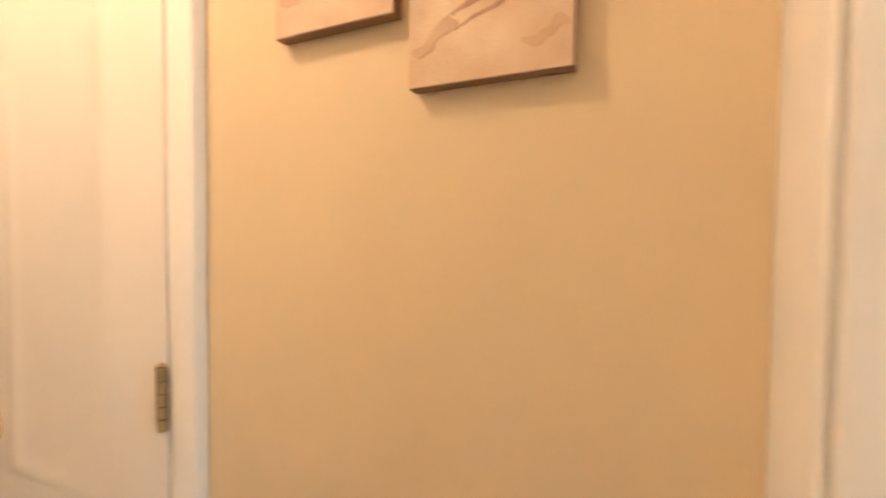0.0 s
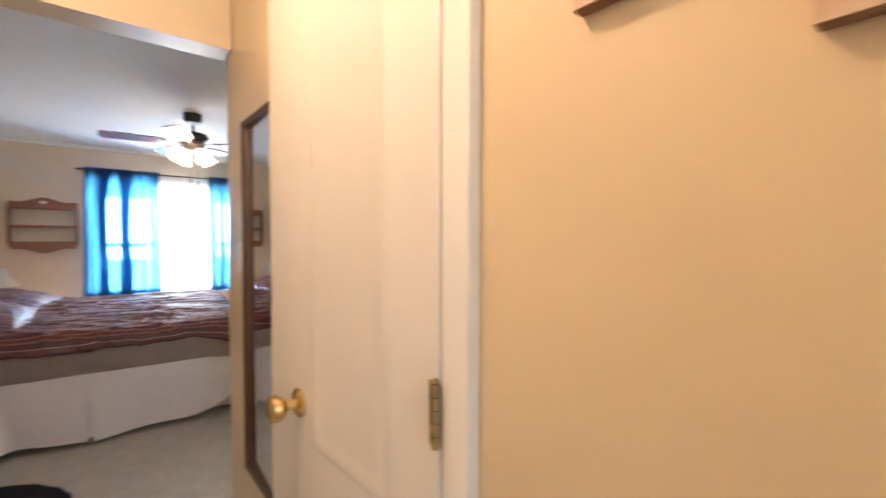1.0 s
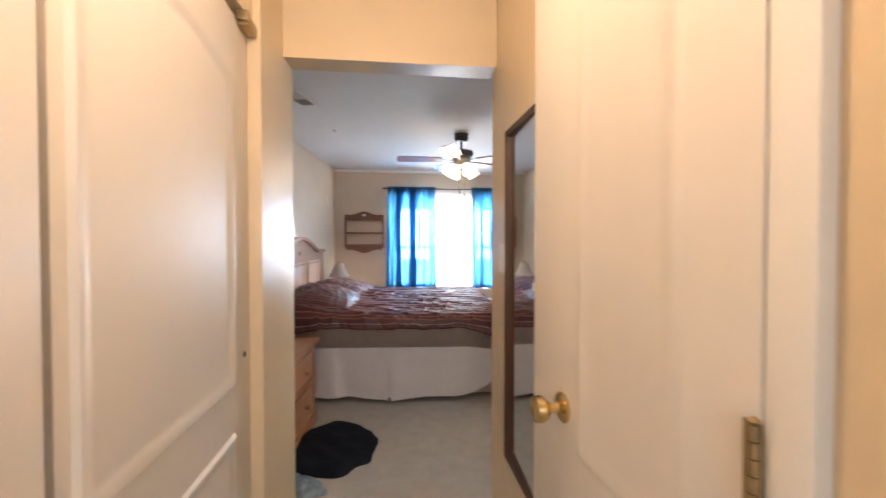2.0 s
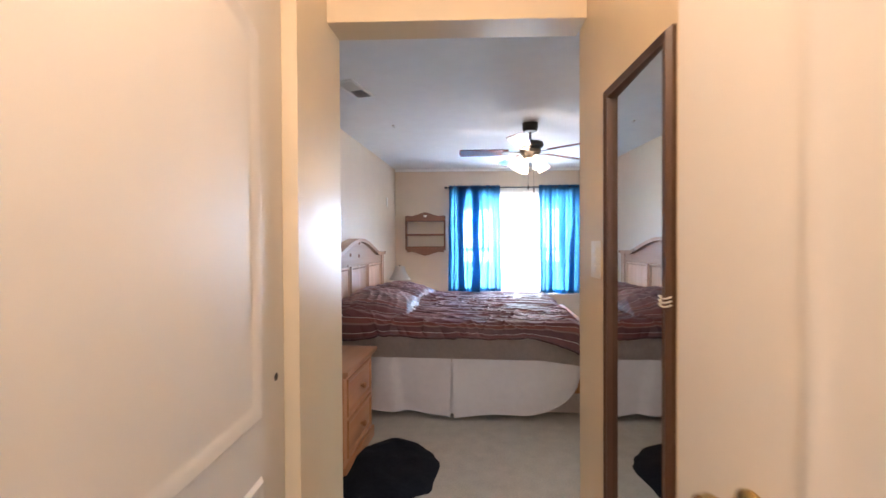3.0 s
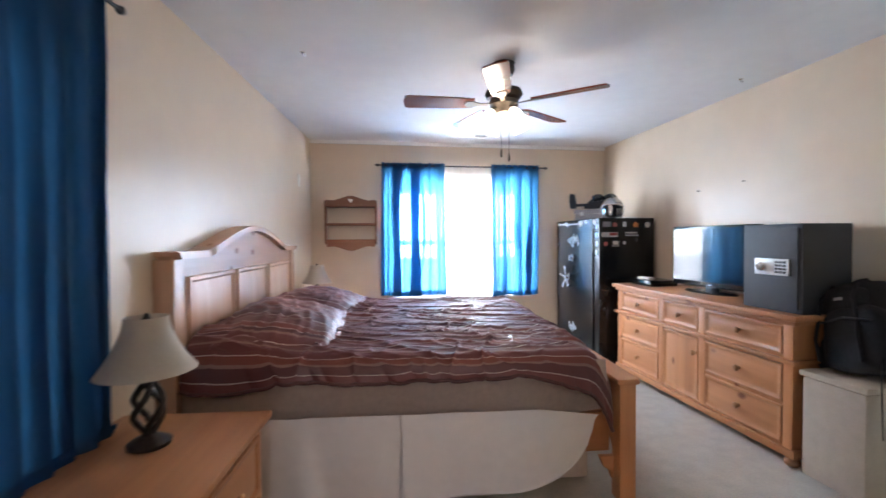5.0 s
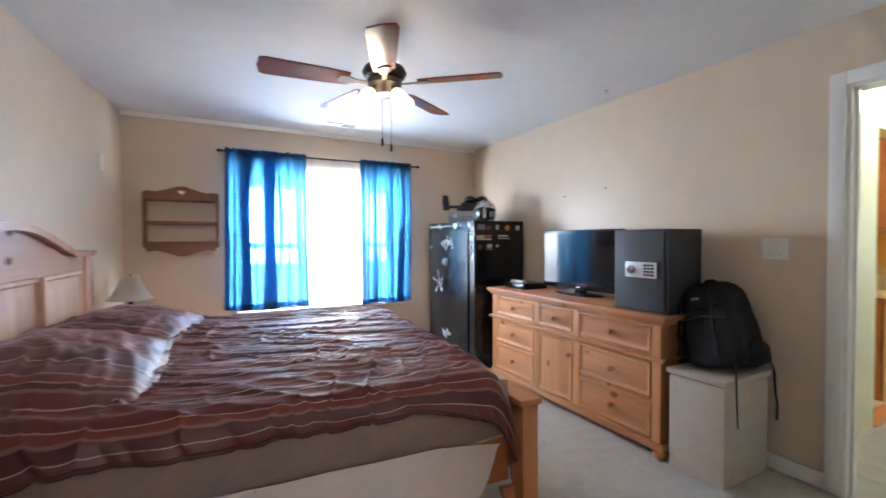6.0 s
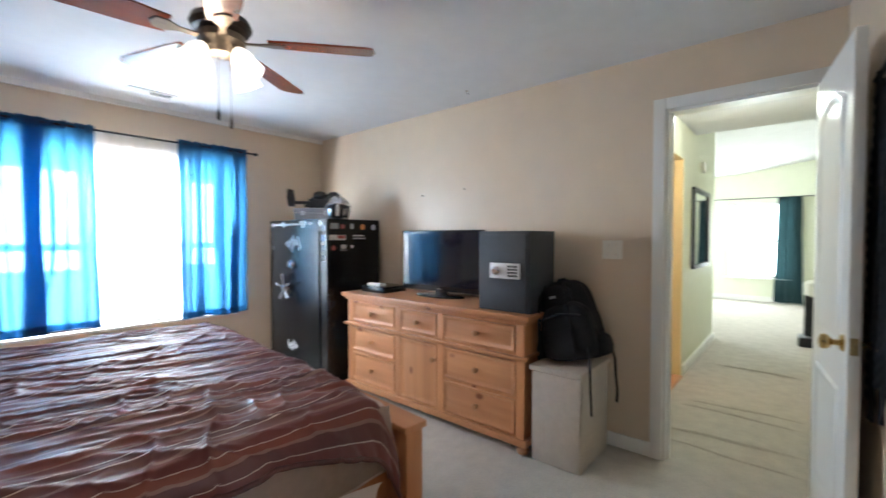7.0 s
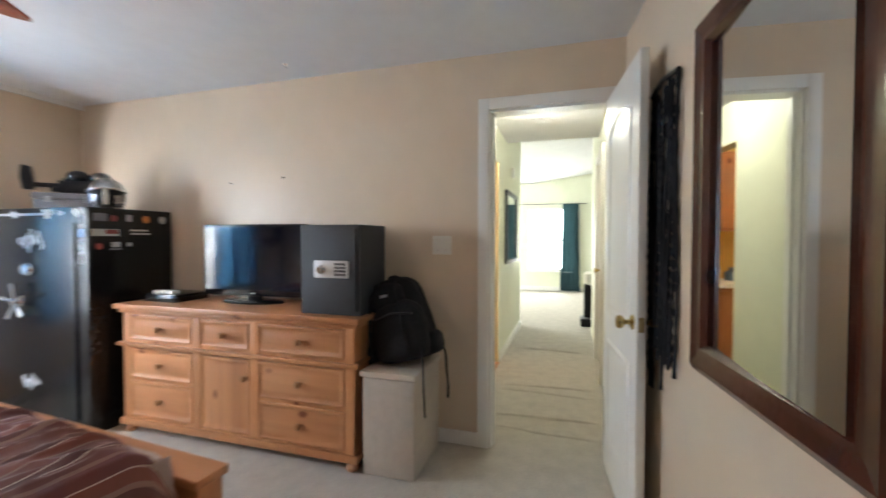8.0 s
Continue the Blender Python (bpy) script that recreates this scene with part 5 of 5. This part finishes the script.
tube(bm, [(-0.150, -0.16, 0.235), (-0.163, -0.05, 0.255), (-0.150, 0.07, 0.235)], 0.005, 8)
part("zip", bm, M_BLACK, pack)
bm = B()
tube(bm, [(0.05, -0.03, 0.445), (0.05, -0.02, 0.468), (0.05, 0.02, 0.468), (0.05, 0.03, 0.445)], 0.008, 8)
part("carry_loop", bm, M_NYLON, pack)
bm = B()
box(bm, -0.124, -0.121, -0.03, 0.01, 0.345, 0.360)
part("logo_patch", bm, M_DECALS[1], pack, "small grey patch")


def strap(name, pts, w):
    bm = B()
    pts = [Vector(p) for p in pts]
    rows = [(bm.verts.new(p + Vector((-w * 0.5, -w * 0.5, 0))), bm.verts.new(p + Vector((w * 0.5, w * 0.5, 0)))) for p in pts]
    for a, b in zip(rows, rows[1:]):
        bm.faces.new((a[0], a[1], b[1], b[0]))
    bmesh.ops.solidify(bm, geom=bm.faces[:], thickness=0.003)
    ob = part(name, bm, M_NYLON, pack)
    ob.matrix_parent_inverse = pack_m.inverted()
    return ob


strap("loose_strap", [(1.80, 3.06, 0.70), (1.765, 3.03, 0.65), (1.75, 3.02, 0.58), (1.752, 3.018, 0.48), (1.748, 3.012, 0.40), (1.75, 3.01, 0.335)], 0.020)
strap("loose_strap", [(1.97, 3.06, 0.74), (2.0, 3.0, 0.69), (2.015, 2.975, 0.60), (2.02, 2.972, 0.50), (2.03, 2.965, 0.42), (2.032, 2.968, 0.34)], 0.022)


# ---- switches, vents and small wall things ----
def switch_plate(name, m, w, h, rockers, label):
    """A wall plate facing -x with rockers."""
    ob = thing(name, m, label, "light switch")
    bm = B()
    box(bm, -0.006, 0, -w / 2, w / 2, -h / 2, h / 2, 0.003)
    part("plate", bm, M_PLASTIC, ob)
    for k in range(rockers):
        y = (k - (rockers - 1) / 2) * 0.046
        bm = B()
        box(bm, -0.010, -0.006, y - 0.006, y + 0.006, -0.013, 0.013, 0.002)
        part("toggle", bm, M_PLASTIC, ob)
        for z in (-0.03, 0.03):
            bm = B()
            lathe(bm, ((0.003, 0), (0.0025, 0.0015)), seg=8, m=Matrix.Translation((-0.006, y, z)) @ Matrix.Rotation(-math.pi / 2, 4, "Y"))
            part("screw", bm, M_CHROME, ob)
    return ob


switch_plate("light_switch", Matrix.Translation((2.2, 3.057, 1.228)), 0.124, 0.116, 2, "ivory double light switch on the beige wall")
sw = thing("light_switch", Matrix.Translation((0.0335, 1.58, 1.26)), "ivory light switch with three buttons in the lobby", "light switch")
bm = B()
box(bm, -0.006, 0, -0.037, 0.044, -0.057, 0.057, 0.003)
part("plate", bm, M_PLASTIC, sw)
for z in (-0.028, 0.0, 0.028):
    bm = B()
    box(bm, -0.010, -0.007, -0.012, 0.012, z - 0.010, z + 0.010, 0.002)
    part("button", bm, M_WHITE, sw)


def ceiling_vent(m, w, d, label):
    ob = thing("ceiling_vent", m, label, "vent", "ceiling vents")
    bm = B()
    box(bm, -w / 2, w / 2, -d / 2, -d / 2 + 0.022, -0.008, 0, 0.002)
    box(bm, -w / 2, w / 2, d / 2 - 0.022, d / 2, -0.008, 0, 0.002)
    box(bm, -w / 2, -w / 2 + 0.022, -d / 2 + 0.022, d / 2 - 0.022, -0.008, 0, 0.002)
    box(bm, w / 2 - 0.022, w / 2, -d / 2 + 0.022, d / 2 - 0.022, -0.008, 0, 0.002)
    part("frame", bm, M_WHITE, ob)
    # The ceiling is uncut; this black sheet stands for the shade in the duct.
    bm = B()
    box(bm, -w / 2 + 0.022, w / 2 - 0.022, -d / 2 + 0.022, d / 2 - 0.022, -0.0015, -0.0003)
    part("backing", bm, M_BLACK, ob, "black sheet standing for the shade inside the duct")
    n = int((w - 0.05) / 0.012)
    for k in range(n):
        x = -w / 2 + 0.03 + k * 0.012
        tilt = radians(38 if k < n / 2 else -38)
        bm = B()
        box(bm, -0.006, 0.006, -d / 2 + 0.022, d / 2 - 0.022, -0.0005, 0.0005, m=Matrix.Translation((x, 0, -0.0055)) @ Matrix.Rotation(tilt, 4, "Y"))
        part("slat", bm, M_WHITE, ob)
    return ob


ceiling_vent(Matrix.Translation((-1.075, 3.125, CEIL)) @ Matrix.Rotation(radians(74), 4, "Z"), 0.33, 0.145, "white slatted air vent in the ceiling")
ceiling_vent(Matrix.Translation((0.50, 5.80, CEIL)), 0.30, 0.13, "white slatted air vent in the ceiling by the window")
for x, y in ((1.969, 4.02), (-0.945, 4.005)):
    bm = B()
    tube(bm, [(x, y, CEIL), (x, y, CEIL - 0.012), (x + 0.012, y, CEIL - 0.02), (x + 0.022, y, CEIL - 0.010)], 0.003, 8)
    lathe(bm, ((0.012, -0.004), (0.014, 0)), (x, y, CEIL), 14)
    solid("ceiling_hook", bm, M_CHROME, "small metal hook in the ceiling", "hook", "ceiling hooks")
for y, z in ((4.21, 1.69), (4.66, 1.665)):
    bm = B()
    tube(bm, [(2.2, y, z), (2.18, y, z + 0.002)], 0.003, 8)
    lathe(bm, ((0.006, 0), (0.006, 0.002)), seg=10, m=Matrix.Translation((2.18, y, z + 0.002)) @ Matrix.Rotation(-math.pi / 2, 4, "Y"))
    solid("nail", bm, M_BRONZE, "bare nail in the beige wall", "nail", "wall nails")
bm = B()
box(bm, 0, 0.006, -0.50, -0.43, 1.80, 1.92, 0.002, m=wm)
solid("blank_plate", bm, M_PLASTIC, "ivory blank plate high on the wall", "wall plate")

# ---- mirrors ----
M_WALNUT = pine("dark_walnut_stain", (0.075, 0.021, 0.011), (0.045, 0.012, 0.007), 2, 0.22)
M_BROWN = pine("brown_frame_stain", (0.095, 0.042, 0.020), (0.055, 0.024, 0.011), 2, 0.4)


def framed_mirror(m, w, h, f, d, material, label, lean_in=0.0):
    """A mirror in a mitred frame facing -x, y across, z up from its lower edge."""
    ob = thing("wall_mirror", m, label, "mirror")
    o = [(0, 0), (w, 0), (w, h), (0, h)]
    i = [(f, f), (w - f, f), (w - f, h - f), (f, h - f)]
    for k in range(4):
        j = (k + 1) % 4
        bm = B()
        prof = ((0.0, d * 0.55), (0.25, d), (0.6, d * 0.8), (0.85, d * 0.85), (1.0, d * 0.4))
        ra, rb = [], []
        for u, hgt in prof:
            for out, p, q in ((ra, o[k], i[k]), (rb, o[j], i[j])):
                out.append(bm.verts.new((-hgt, p[0] + (q[0] - p[0]) * u, p[1] + (q[1] - p[1]) * u)))
        for out, p, q in ((ra, o[k], i[k]), (rb, o[j], i[j])):
            out.append(bm.verts.new((-0.001, *q)))
            out.insert(0, bm.verts.new((-0.001, *p)))
        for a in range(len(ra)):
            b = (a + 1) % len(ra)
            bm.faces.new((ra[a], ra[b], rb[b], rb[a]))
        bm.faces.new(ra[::-1])
        bm.faces.new(rb)
        part("frame", bm, material, ob)
    bm = B()
    y0, y1 = f - 0.006, w - f + 0.006
    near = 0.002 + lean_in * (y1 - y0)
    prism(bm, [(-0.002 - near, y0), (-0.004, y1), (-0.001, y1), (-0.001, y0)], f - 0.006, h - f + 0.006)
    part("glass", bm, M_MIRROR, ob, "clear mirror glass")
    return ob


framed_mirror(Matrix.Translation((0.028, 1.105, 0.53)), 0.355, 1.20, 0.030, 0.022, M_BROWN, "tall narrow brown-framed mirror on the lobby wall", 0.030)
bm = B()
for k in range(3):
    z = 1.187 + 0.008 * k
    tube(bm, [(0.010 - 0.009 * math.cos(q * math.pi / 6), 1.121 + 0.0175 * math.sin(q * math.pi / 6), z + 0.002 * math.sin(q)) for q in range(13)], 0.0017, 8)
solid("hair_tie", bm, M_PLASTIC, "pale hair ties looped round the mirror frame", "hair tie")
MB = 0.465
framed_mirror(Matrix.Translation((MB, south_y(MB) + 0.002, 0.862)) @ Matrix.Rotation(math.atan(0.115) - math.pi / 2, 4, "Z"), 0.75, 1.07, 0.092, 0.034, M_WALNUT, "large dark walnut framed mirror on the bedroom wall", 0.055)

# dark belts hanging behind the open door
belts = thing("belt_rack", Matrix.Translation((0, 0, 0)), "black belts and beads hanging in a dark bundle", "belt rack")
bm = B()
tube(bm, [(1.36, south_y(1.36) + 0.02, 1.86), (1.50, south_y(1.50) + 0.022, 1.88), (1.66, south_y(1.66) + 0.02, 1.86)], 0.010, 8)
part("rail", bm, M_BLACK, belts)
rnd = random.Random(11)
for k in range(13):
    x = 1.37 + 0.0235 * k
    bm = B()
    y = south_y(x) + 0.016 + 0.006 * (k % 3)
    z0, z1 = 1.865 - 0.02 * (k % 4), 0.62 + rnd.uniform(0, 0.34)
    n = 96
    pts = [(x + 0.009 * math.sin(4 * u + k), y + 0.004 * math.sin(7 * u + k), z0 + (z1 - z0) * u) for u in [q / n for q in range(n + 1)]]
    beads = [0.0045 + 0.0050 * abs(math.sin(q * math.pi / 4)) for q in range(n + 1)] if k % 2 else [0.008 + 0.0015 * math.sin(q * 0.6 + k) for q in range(n + 1)]
    tube(bm, pts, beads, 6)
    part("bead_string" if k % 2 else "belt", bm, M_NYLON, belts)

# ---- ceiling fan ----
M_CHERRY = pine("cherry_blade", (0.26, 0.050, 0.018), (0.15, 0.028, 0.010), 0, 0.25)
M_PEWTER = mat("aged_pewter", (0.16, 0.13, 0.10), 0.38, 0.85, grain=0.3, scale=50)
M_TULIP = glow("lit_frosted_glass", (1.0, 0.88, 0.72), 2.4)
FAN = (0.264, 4.0)
fan = thing("ceiling_fan", Matrix.Translation((*FAN, 0)), "dark bronze ceiling fan with cherry blades and lit tulip shades", "ceiling fan")
bm = B()
lathe(bm, ((0.020, 2.285), (0.058, 2.292), (0.068, 2.32), (0.066, 2.355), (0.070, CEIL)), seg=28)
part("canopy", bm, M_BRONZE, fan)
bm = B()
lathe(bm, ((0.012, 2.20), (0.012, 2.29)), seg=12)
part("downrod", bm, M_BRONZE, fan)
bm = B()
lathe(bm, ((0.05, 2.135), (0.105, 2.148), (0.118, 2.17), (0.108, 2.195), (0.05, 2.212), (0.02, 2.222)), seg=32)
part("motor", bm, M_BRONZE, fan)
bm = B()
lathe(bm, ((0.03, 2.045), (0.055, 2.055), (0.062, 2.08), (0.09, 2.105), (0.092, 2.13), (0.05, 2.137)), seg=28)
part("switch_housing", bm, M_PEWTER, fan, "aged pewter switch housing")
for k in range(5):
    turn = Matrix.Rotation(radians(33 + 72 * k), 4, "Z")
    bm = B()
    out = [(0.19, -0.052), (0.30, -0.062), (0.59, -0.070), (0.615, -0.060), (0.625, 0.0), (0.615, 0.060), (0.59, 0.070), (0.30, 0.062), (0.19, 0.052)]
    prism(bm, out, -0.004, 0.004, "z", m=turn @ Matrix.Translation((0, 0, 2.115)) @ Matrix.Rotation(radians(11), 4, "X"))
    blade = part("blade", bm, M_CHERRY, fan, "reddish cherry wood blade")
    bm = B()
    prism(bm, [(0.085, -0.014), (0.15, -0.012), (0.20, -0.035), (0.235, -0.03), (0.25, 0.0), (0.235, 0.03), (0.20, 0.035), (0.15, 0.012), (0.085, 0.014)], -0.010, -0.004, "z", m=turn @ Matrix.Translation((0, 0, 2.115)) @ Matrix.Rotation(radians(11), 4, "X"))
    part("blade_iron", bm, M_PEWTER, blade)
for k in range(4):
    turn = Matrix.Rotation(radians(20 + 90 * k), 4, "Z")
    bm = B()
    tube(bm, [turn @ Vector(p) for p in ((0.04, 0, 2.07), (0.06, 0, 2.083), (0.08, 0, 2.076), (0.092, 0, 2.058))], 0.008, 8)
    part("arm", bm, M_PEWTER, fan)
    bm = B()
    prof = ((0.022, 0.0), (0.030, 0.010), (0.046, 0.045), (0.052, 0.085), (0.066, 0.125), (0.063, 0.125), (0.048, 0.085), (0.042, 0.045), (0.020, 0.012))
    tip = turn @ Matrix.Translation((0.088, 0, 2.060)) @ Matrix.Rotation(radians(148), 4, "Y") @ Matrix.Scale(0.88, 4)
    lathe(bm, prof, seg=20, m=tip)
    part("shade", bm, M_TULIP, fan, "glowing frosted tulip glass shade")
for x, z in ((-0.022, 1.80), (0.028, 1.775)):
    bm = B()
    tube(bm, [(x, -0.02, 2.05), (x, -0.02, z + 0.03)], 0.0012, 6)
    lathe(bm, ((0.004, -0.02), (0.007, -0.008), (0.006, 0.012), (0.002, 0.03)), (x, -0.02, z), 10)
    part("pull_chain", bm, M_BRONZE, fan)

# ---- lobby things ----
M_CANVAS = mat("brown_wash_canvas", (0.84, 0.70, 0.54), 0.75, second=(0.56, 0.38, 0.25), scale=13, bump=0.2, bump_scale=300)
M_STROKE = mat("brown_paint_stroke", (0.40, 0.24, 0.15), 0.7, grain=0.3, scale=60)
M_EDGE = mat("canvas_edge", (0.30, 0.16, 0.095), 0.7, grain=0.15, scale=30)
M_WASH = mat("pale_brown_wash", (0.66, 0.48, 0.33), 0.75, second=(0.52, 0.34, 0.22), scale=40, bump=0.1, bump_scale=300)
STROKES = (((0.118, 0.062, 0.092, 0.075, 0.0032, 1.5, M_STROKE), (0.108, 0.052, 0.085, 0.070, 0.0020, 1.9, M_STROKE), (0.158, 0.036, 0.050, 0.022, 0.009, 1.0, M_WASH), (0.045, 0.028, 0.042, 0.012, 0.007, 1.0, M_WASH)),
           ((0.140, 0.070, 0.110, 0.055, 0.0030, 1.4, M_STROKE), (0.155, 0.040, 0.070, 0.018, 0.010, 1.0, M_WASH), (0.060, 0.030, 0.055, 0.020, 0.006, 1.0, M_WASH)))
for y0, z0, strokes, lab in ((-0.014, 1.555, STROKES[1], "small abstract canvas in brown washes on the lobby wall"), (-0.194, 1.474, STROKES[0], "small abstract canvas with a brown curved stroke on the lobby wall")):
    pic = thing("picture", Matrix.Translation((0.0, y0, z0)), lab, "picture", "lobby canvases")
    bm = B()
    box(bm, -0.016, -0.001, 0, 0.162, 0, 0.25, 0.002)
    part("stretcher", bm, M_EDGE, pic)
    bm = B()
    box(bm, -0.018, -0.0155, 0.001, 0.161, 0.001, 0.249)
    part("canvas", bm, M_CANVAS, pic)
    for y1, z1, reach, rise, thick, bend, stuff in strokes:
        bm = B()
        line = [(y1 - reach * u + 0.004 * noise.noise((u * 5, y1 * 40, 0.3)), z1 + rise * u ** bend + 0.005 * math.sin(u * 7 + y1 * 60)) for u in [q / 16 for q in range(17)]]
        wide = [thick * (0.25 + math.sin(math.pi * (q + 0.5) / 17) * (0.75 + 0.5 * noise.noise((q * 0.7, y1 * 30, 2.0)))) for q in range(17)]
        prism(bm, [(y, z - t) for (y, z), t in zip(line, wide)] + [(y, z + t) for (y, z), t in zip(line[::-1], wide[::-1])], -0.0186, -0.0179, "x")
        part("brush_stroke", bm, stuff, pic, "thin wash of brown paint")
hl = thing("ceiling_light", Matrix.Translation((3.22, 2.49, CEIL)), "small flush ceiling light glowing in the hall", "ceiling light")
bm = B()
lathe(bm, ((0.11, -0.022), (0.115, -0.012), (0.11, 0.0)), seg=28)
part("pan", bm, M_WHITE, hl)
bm = B()
lathe(bm, ((0.02, -0.07), (0.06, -0.062), (0.09, -0.045), (0.105, -0.022)), seg=28)
part("bowl", bm, glow("hall_frosted_bowl", (1.0, 0.97, 0.88), 4.0), hl).visible_shadow = False
lob = thing("ceiling_light", Matrix.Translation((-0.48, 0.52, CEIL)), "warm flush ceiling light with a frosted bowl", "ceiling light")
bm = B()
lathe(bm, ((0.15, -0.03), (0.155, -0.02), (0.15, 0.0)), seg=32)
part("pan", bm, M_BRASS, lob)
bm = B()
lathe(bm, ((0.02, -0.095), (0.07, -0.085), (0.12, -0.06), (0.145, -0.03)), seg=32)
bowl = part("bowl", bm, glow("warm_frosted_bowl", (1.0, 0.72, 0.42), 4.0), lob)
bowl.visible_shadow = False

# ---- hall and living room ----
hall_mirror = thing("wall_mirror", Matrix.Translation((4.36, 2.998, 0.985)), "black-framed mirror on the pale hall wall", "mirror")
for x0, x1, z0, z1 in ((0, 0.04, 0, 0.83), (0.86, 0.90, 0, 0.83), (0.04, 0.86, 0, 0.04), (0.04, 0.86, 0.79, 0.83)):
    bm = B()
    box(bm, x0, x1, -0.03, 0.0, z0, z1, 0.003)
    part("frame", bm, M_BLACK, hall_mirror)
bm = B()
box(bm, 0.035, 0.865, -0.012, -0.001, 0.035, 0.795)
part("glass", bm, M_MIRROR, hall_mirror, "mirror glass bright with daylight")
bm = B()
box(bm, 4.86, 4.97, 2.97, 3.0, 2.02, 2.13, 0.006)
solid("door_chime", bm, M_WHITE, "small white chime box high on the hall wall", "door chime")
bm = B()
prism(bm, [(2.98, 0.0), (3.12, 0.0), (3.11, 0.012), (2.99, 0.012)], 3.40, 3.95, "x")
solid("threshold", bm, M_PINE[0], "orange-brown wooden threshold strip", "threshold", kind="structure")
# Thin lining added over the plain jamb, coloured as warm kitchen light shows it.
bm = B()
box(bm, 3.40, 3.404, 2.998, 3.102, 0.012, DH)
box(bm, 3.946, 3.95, 2.998, 3.102, 0.012, DH)
box(bm, 3.404, 3.946, 2.998, 3.102, DH - 0.004, DH)
solid("trim_kitchen_opening", bm, M_GOLDPALE, "added lining of the kitchen opening, warm light put into its colour", "trim", kind="structure")
bm = B()
box(bm, 2.6, 4.6, 3.12, 5.3, 0.001, 0.006)
solid("floor_kitchen", bm, M_WHITE, "pale kitchen floor", "floor", kind="structure")


def kitchen_unit(name, y0, y1, z0, z1, xf, label):
    """An oak cabinet against the kitchen's east wall with two panelled doors."""
    ob = thing(name, Matrix.Translation((xf, y0, z0)), label, "cabinet", "kitchen cabinets")
    w, h, d = y1 - y0, z1 - z0, 4.6 - xf
    bm = B()
    box(bm, 0.02, d - 0.003, 0.002, w - 0.002, 0, h, 0.003)
    part("body", bm, M_PINE[1], ob)
    for k in range(2):
        ya, yb = 0.012 + k * w / 2, w / 2 - 0.012 + k * w / 2
        bm = B()
        box(bm, 0.0, 0.019, ya, yb, 0.03, h - 0.03, 0.004)
        box(bm, -0.006, 0.0, ya + 0.05, yb - 0.05, 0.08, h - 0.08, 0.004)
        door = part("door", bm, M_PINE[2], ob)
        bm = B()
        yk = yb - 0.03 if k == 0 else ya + 0.03
        zk = h - 0.10 if z0 < 1 else 0.10
        lathe(bm, ((0.006, 0), (0.006, 0.012), (0.016, 0.02), (0.012, 0.03), (0.002, 0.032)), seg=14, m=Matrix.Translation((0, yk, zk)) @ Matrix.Rotation(-math.pi / 2, 4, "Y"))
        part("knob", bm, M_STEEL, door, "steel knob")
    return ob


for k in range(3):
    ya = 3.13 + 0.70 * k
    kitchen_unit("base_cabinet", ya, ya + 0.70, 0.006, 0.82, 4.02, "honey oak kitchen base cabinet under the counter")
    kitchen_unit("upper_cabinet", ya, ya + 0.70, 1.35, 2.12, 4.27, "honey oak kitchen wall cabinet over the counter")
bm = B()
box(bm, 3.99, 4.597, 3.115, 5.25, 0.82, 0.86, 0.008)
solid("countertop", bm, M_WHITE, "pale kitchen countertop on the oak cabinets", "countertop")
for k in range(4):
    bm = B()
    r, h = ((0.045, 0.20), (0.06, 0.13), (0.04, 0.24), (0.07, 0.16))[k]
    lathe(bm, ((0.001, 0.0), (r * 0.95, 0), (r, h * 0.1), (r, h * 0.62), (r * 0.35, h * 0.8), (r * 0.35, h), (0.001, h)), (0, 0, 0), 16)
    solid("bottle", bm, M_DECALS[(3, 4, 1, 3)[k]], "small bottle on the kitchen counter", "bottle", "kitchen bottles").location = (4.30 + 0.05 * (k % 2), 3.24 + 0.17 * k, 0.86)
for k, (x, w, h) in enumerate(((2.50, 0.045, 0.010), (2.72, 0.06, 0.016), (3.22, 0.05, 0.012), (3.36, 0.05, 0.012), (4.6, 0.06, 0.012))):
    bm = B()
    rows = []
    for j in range(25):
        v = j / 24
        y = 2.10 + 0.82 * v
        xx = x + 0.05 * (v - 0.5) * (-1 if k % 2 else 1) + 0.02 * noise.noise((v * 3, k, 0.5))
        hh = h * math.sin(math.pi * min(1, max(0.0, v + 0.03))) ** 0.5
        rows.append([bm.verts.new((xx + w * (i / 8 - 0.5), y, hh * (0.5 + 0.5 * math.cos(math.pi * (i / 4 - 1))) - 0.001)) for i in range(9)])
    for a, b in zip(rows, rows[1:]):
        for i in range(8):
            bm.faces.new((a[i], a[i + 1], b[i + 1], b[i]))
    solid("carpet_ripple", bm, M_CARPET, "loose ripple in the hall carpet", "carpet ripple", kind="structure")
vac = thing("vacuum_cleaner", Matrix.Translation((6.2, 2.03, 0)), "dark upright vacuum cleaner with a pale dust cup", "vacuum cleaner")
bm = B()
box(bm, -0.16, 0.16, -0.13, 0.13, 0.0, 0.12, 0.03)
part("floor_head", bm, M_BLACK, vac)
bm = B()
box(bm, -0.07, 0.07, -0.08, 0.08, 0.12, 0.62, 0.03)
part("body", bm, M_BLACK, vac)
bm = B()
lathe(bm, ((0.07, 0.60), (0.085, 0.64), (0.085, 0.76), (0.05, 0.79)), seg=20)
part("dust_cup", bm, M_PLASTIC, vac)
bm = B()
tube(bm, [(0, -0.05, 0.6), (0, -0.07, 0.9), (0, -0.06, 0.98)], 0.018, 10)
part("handle", bm, M_BLACK, vac)
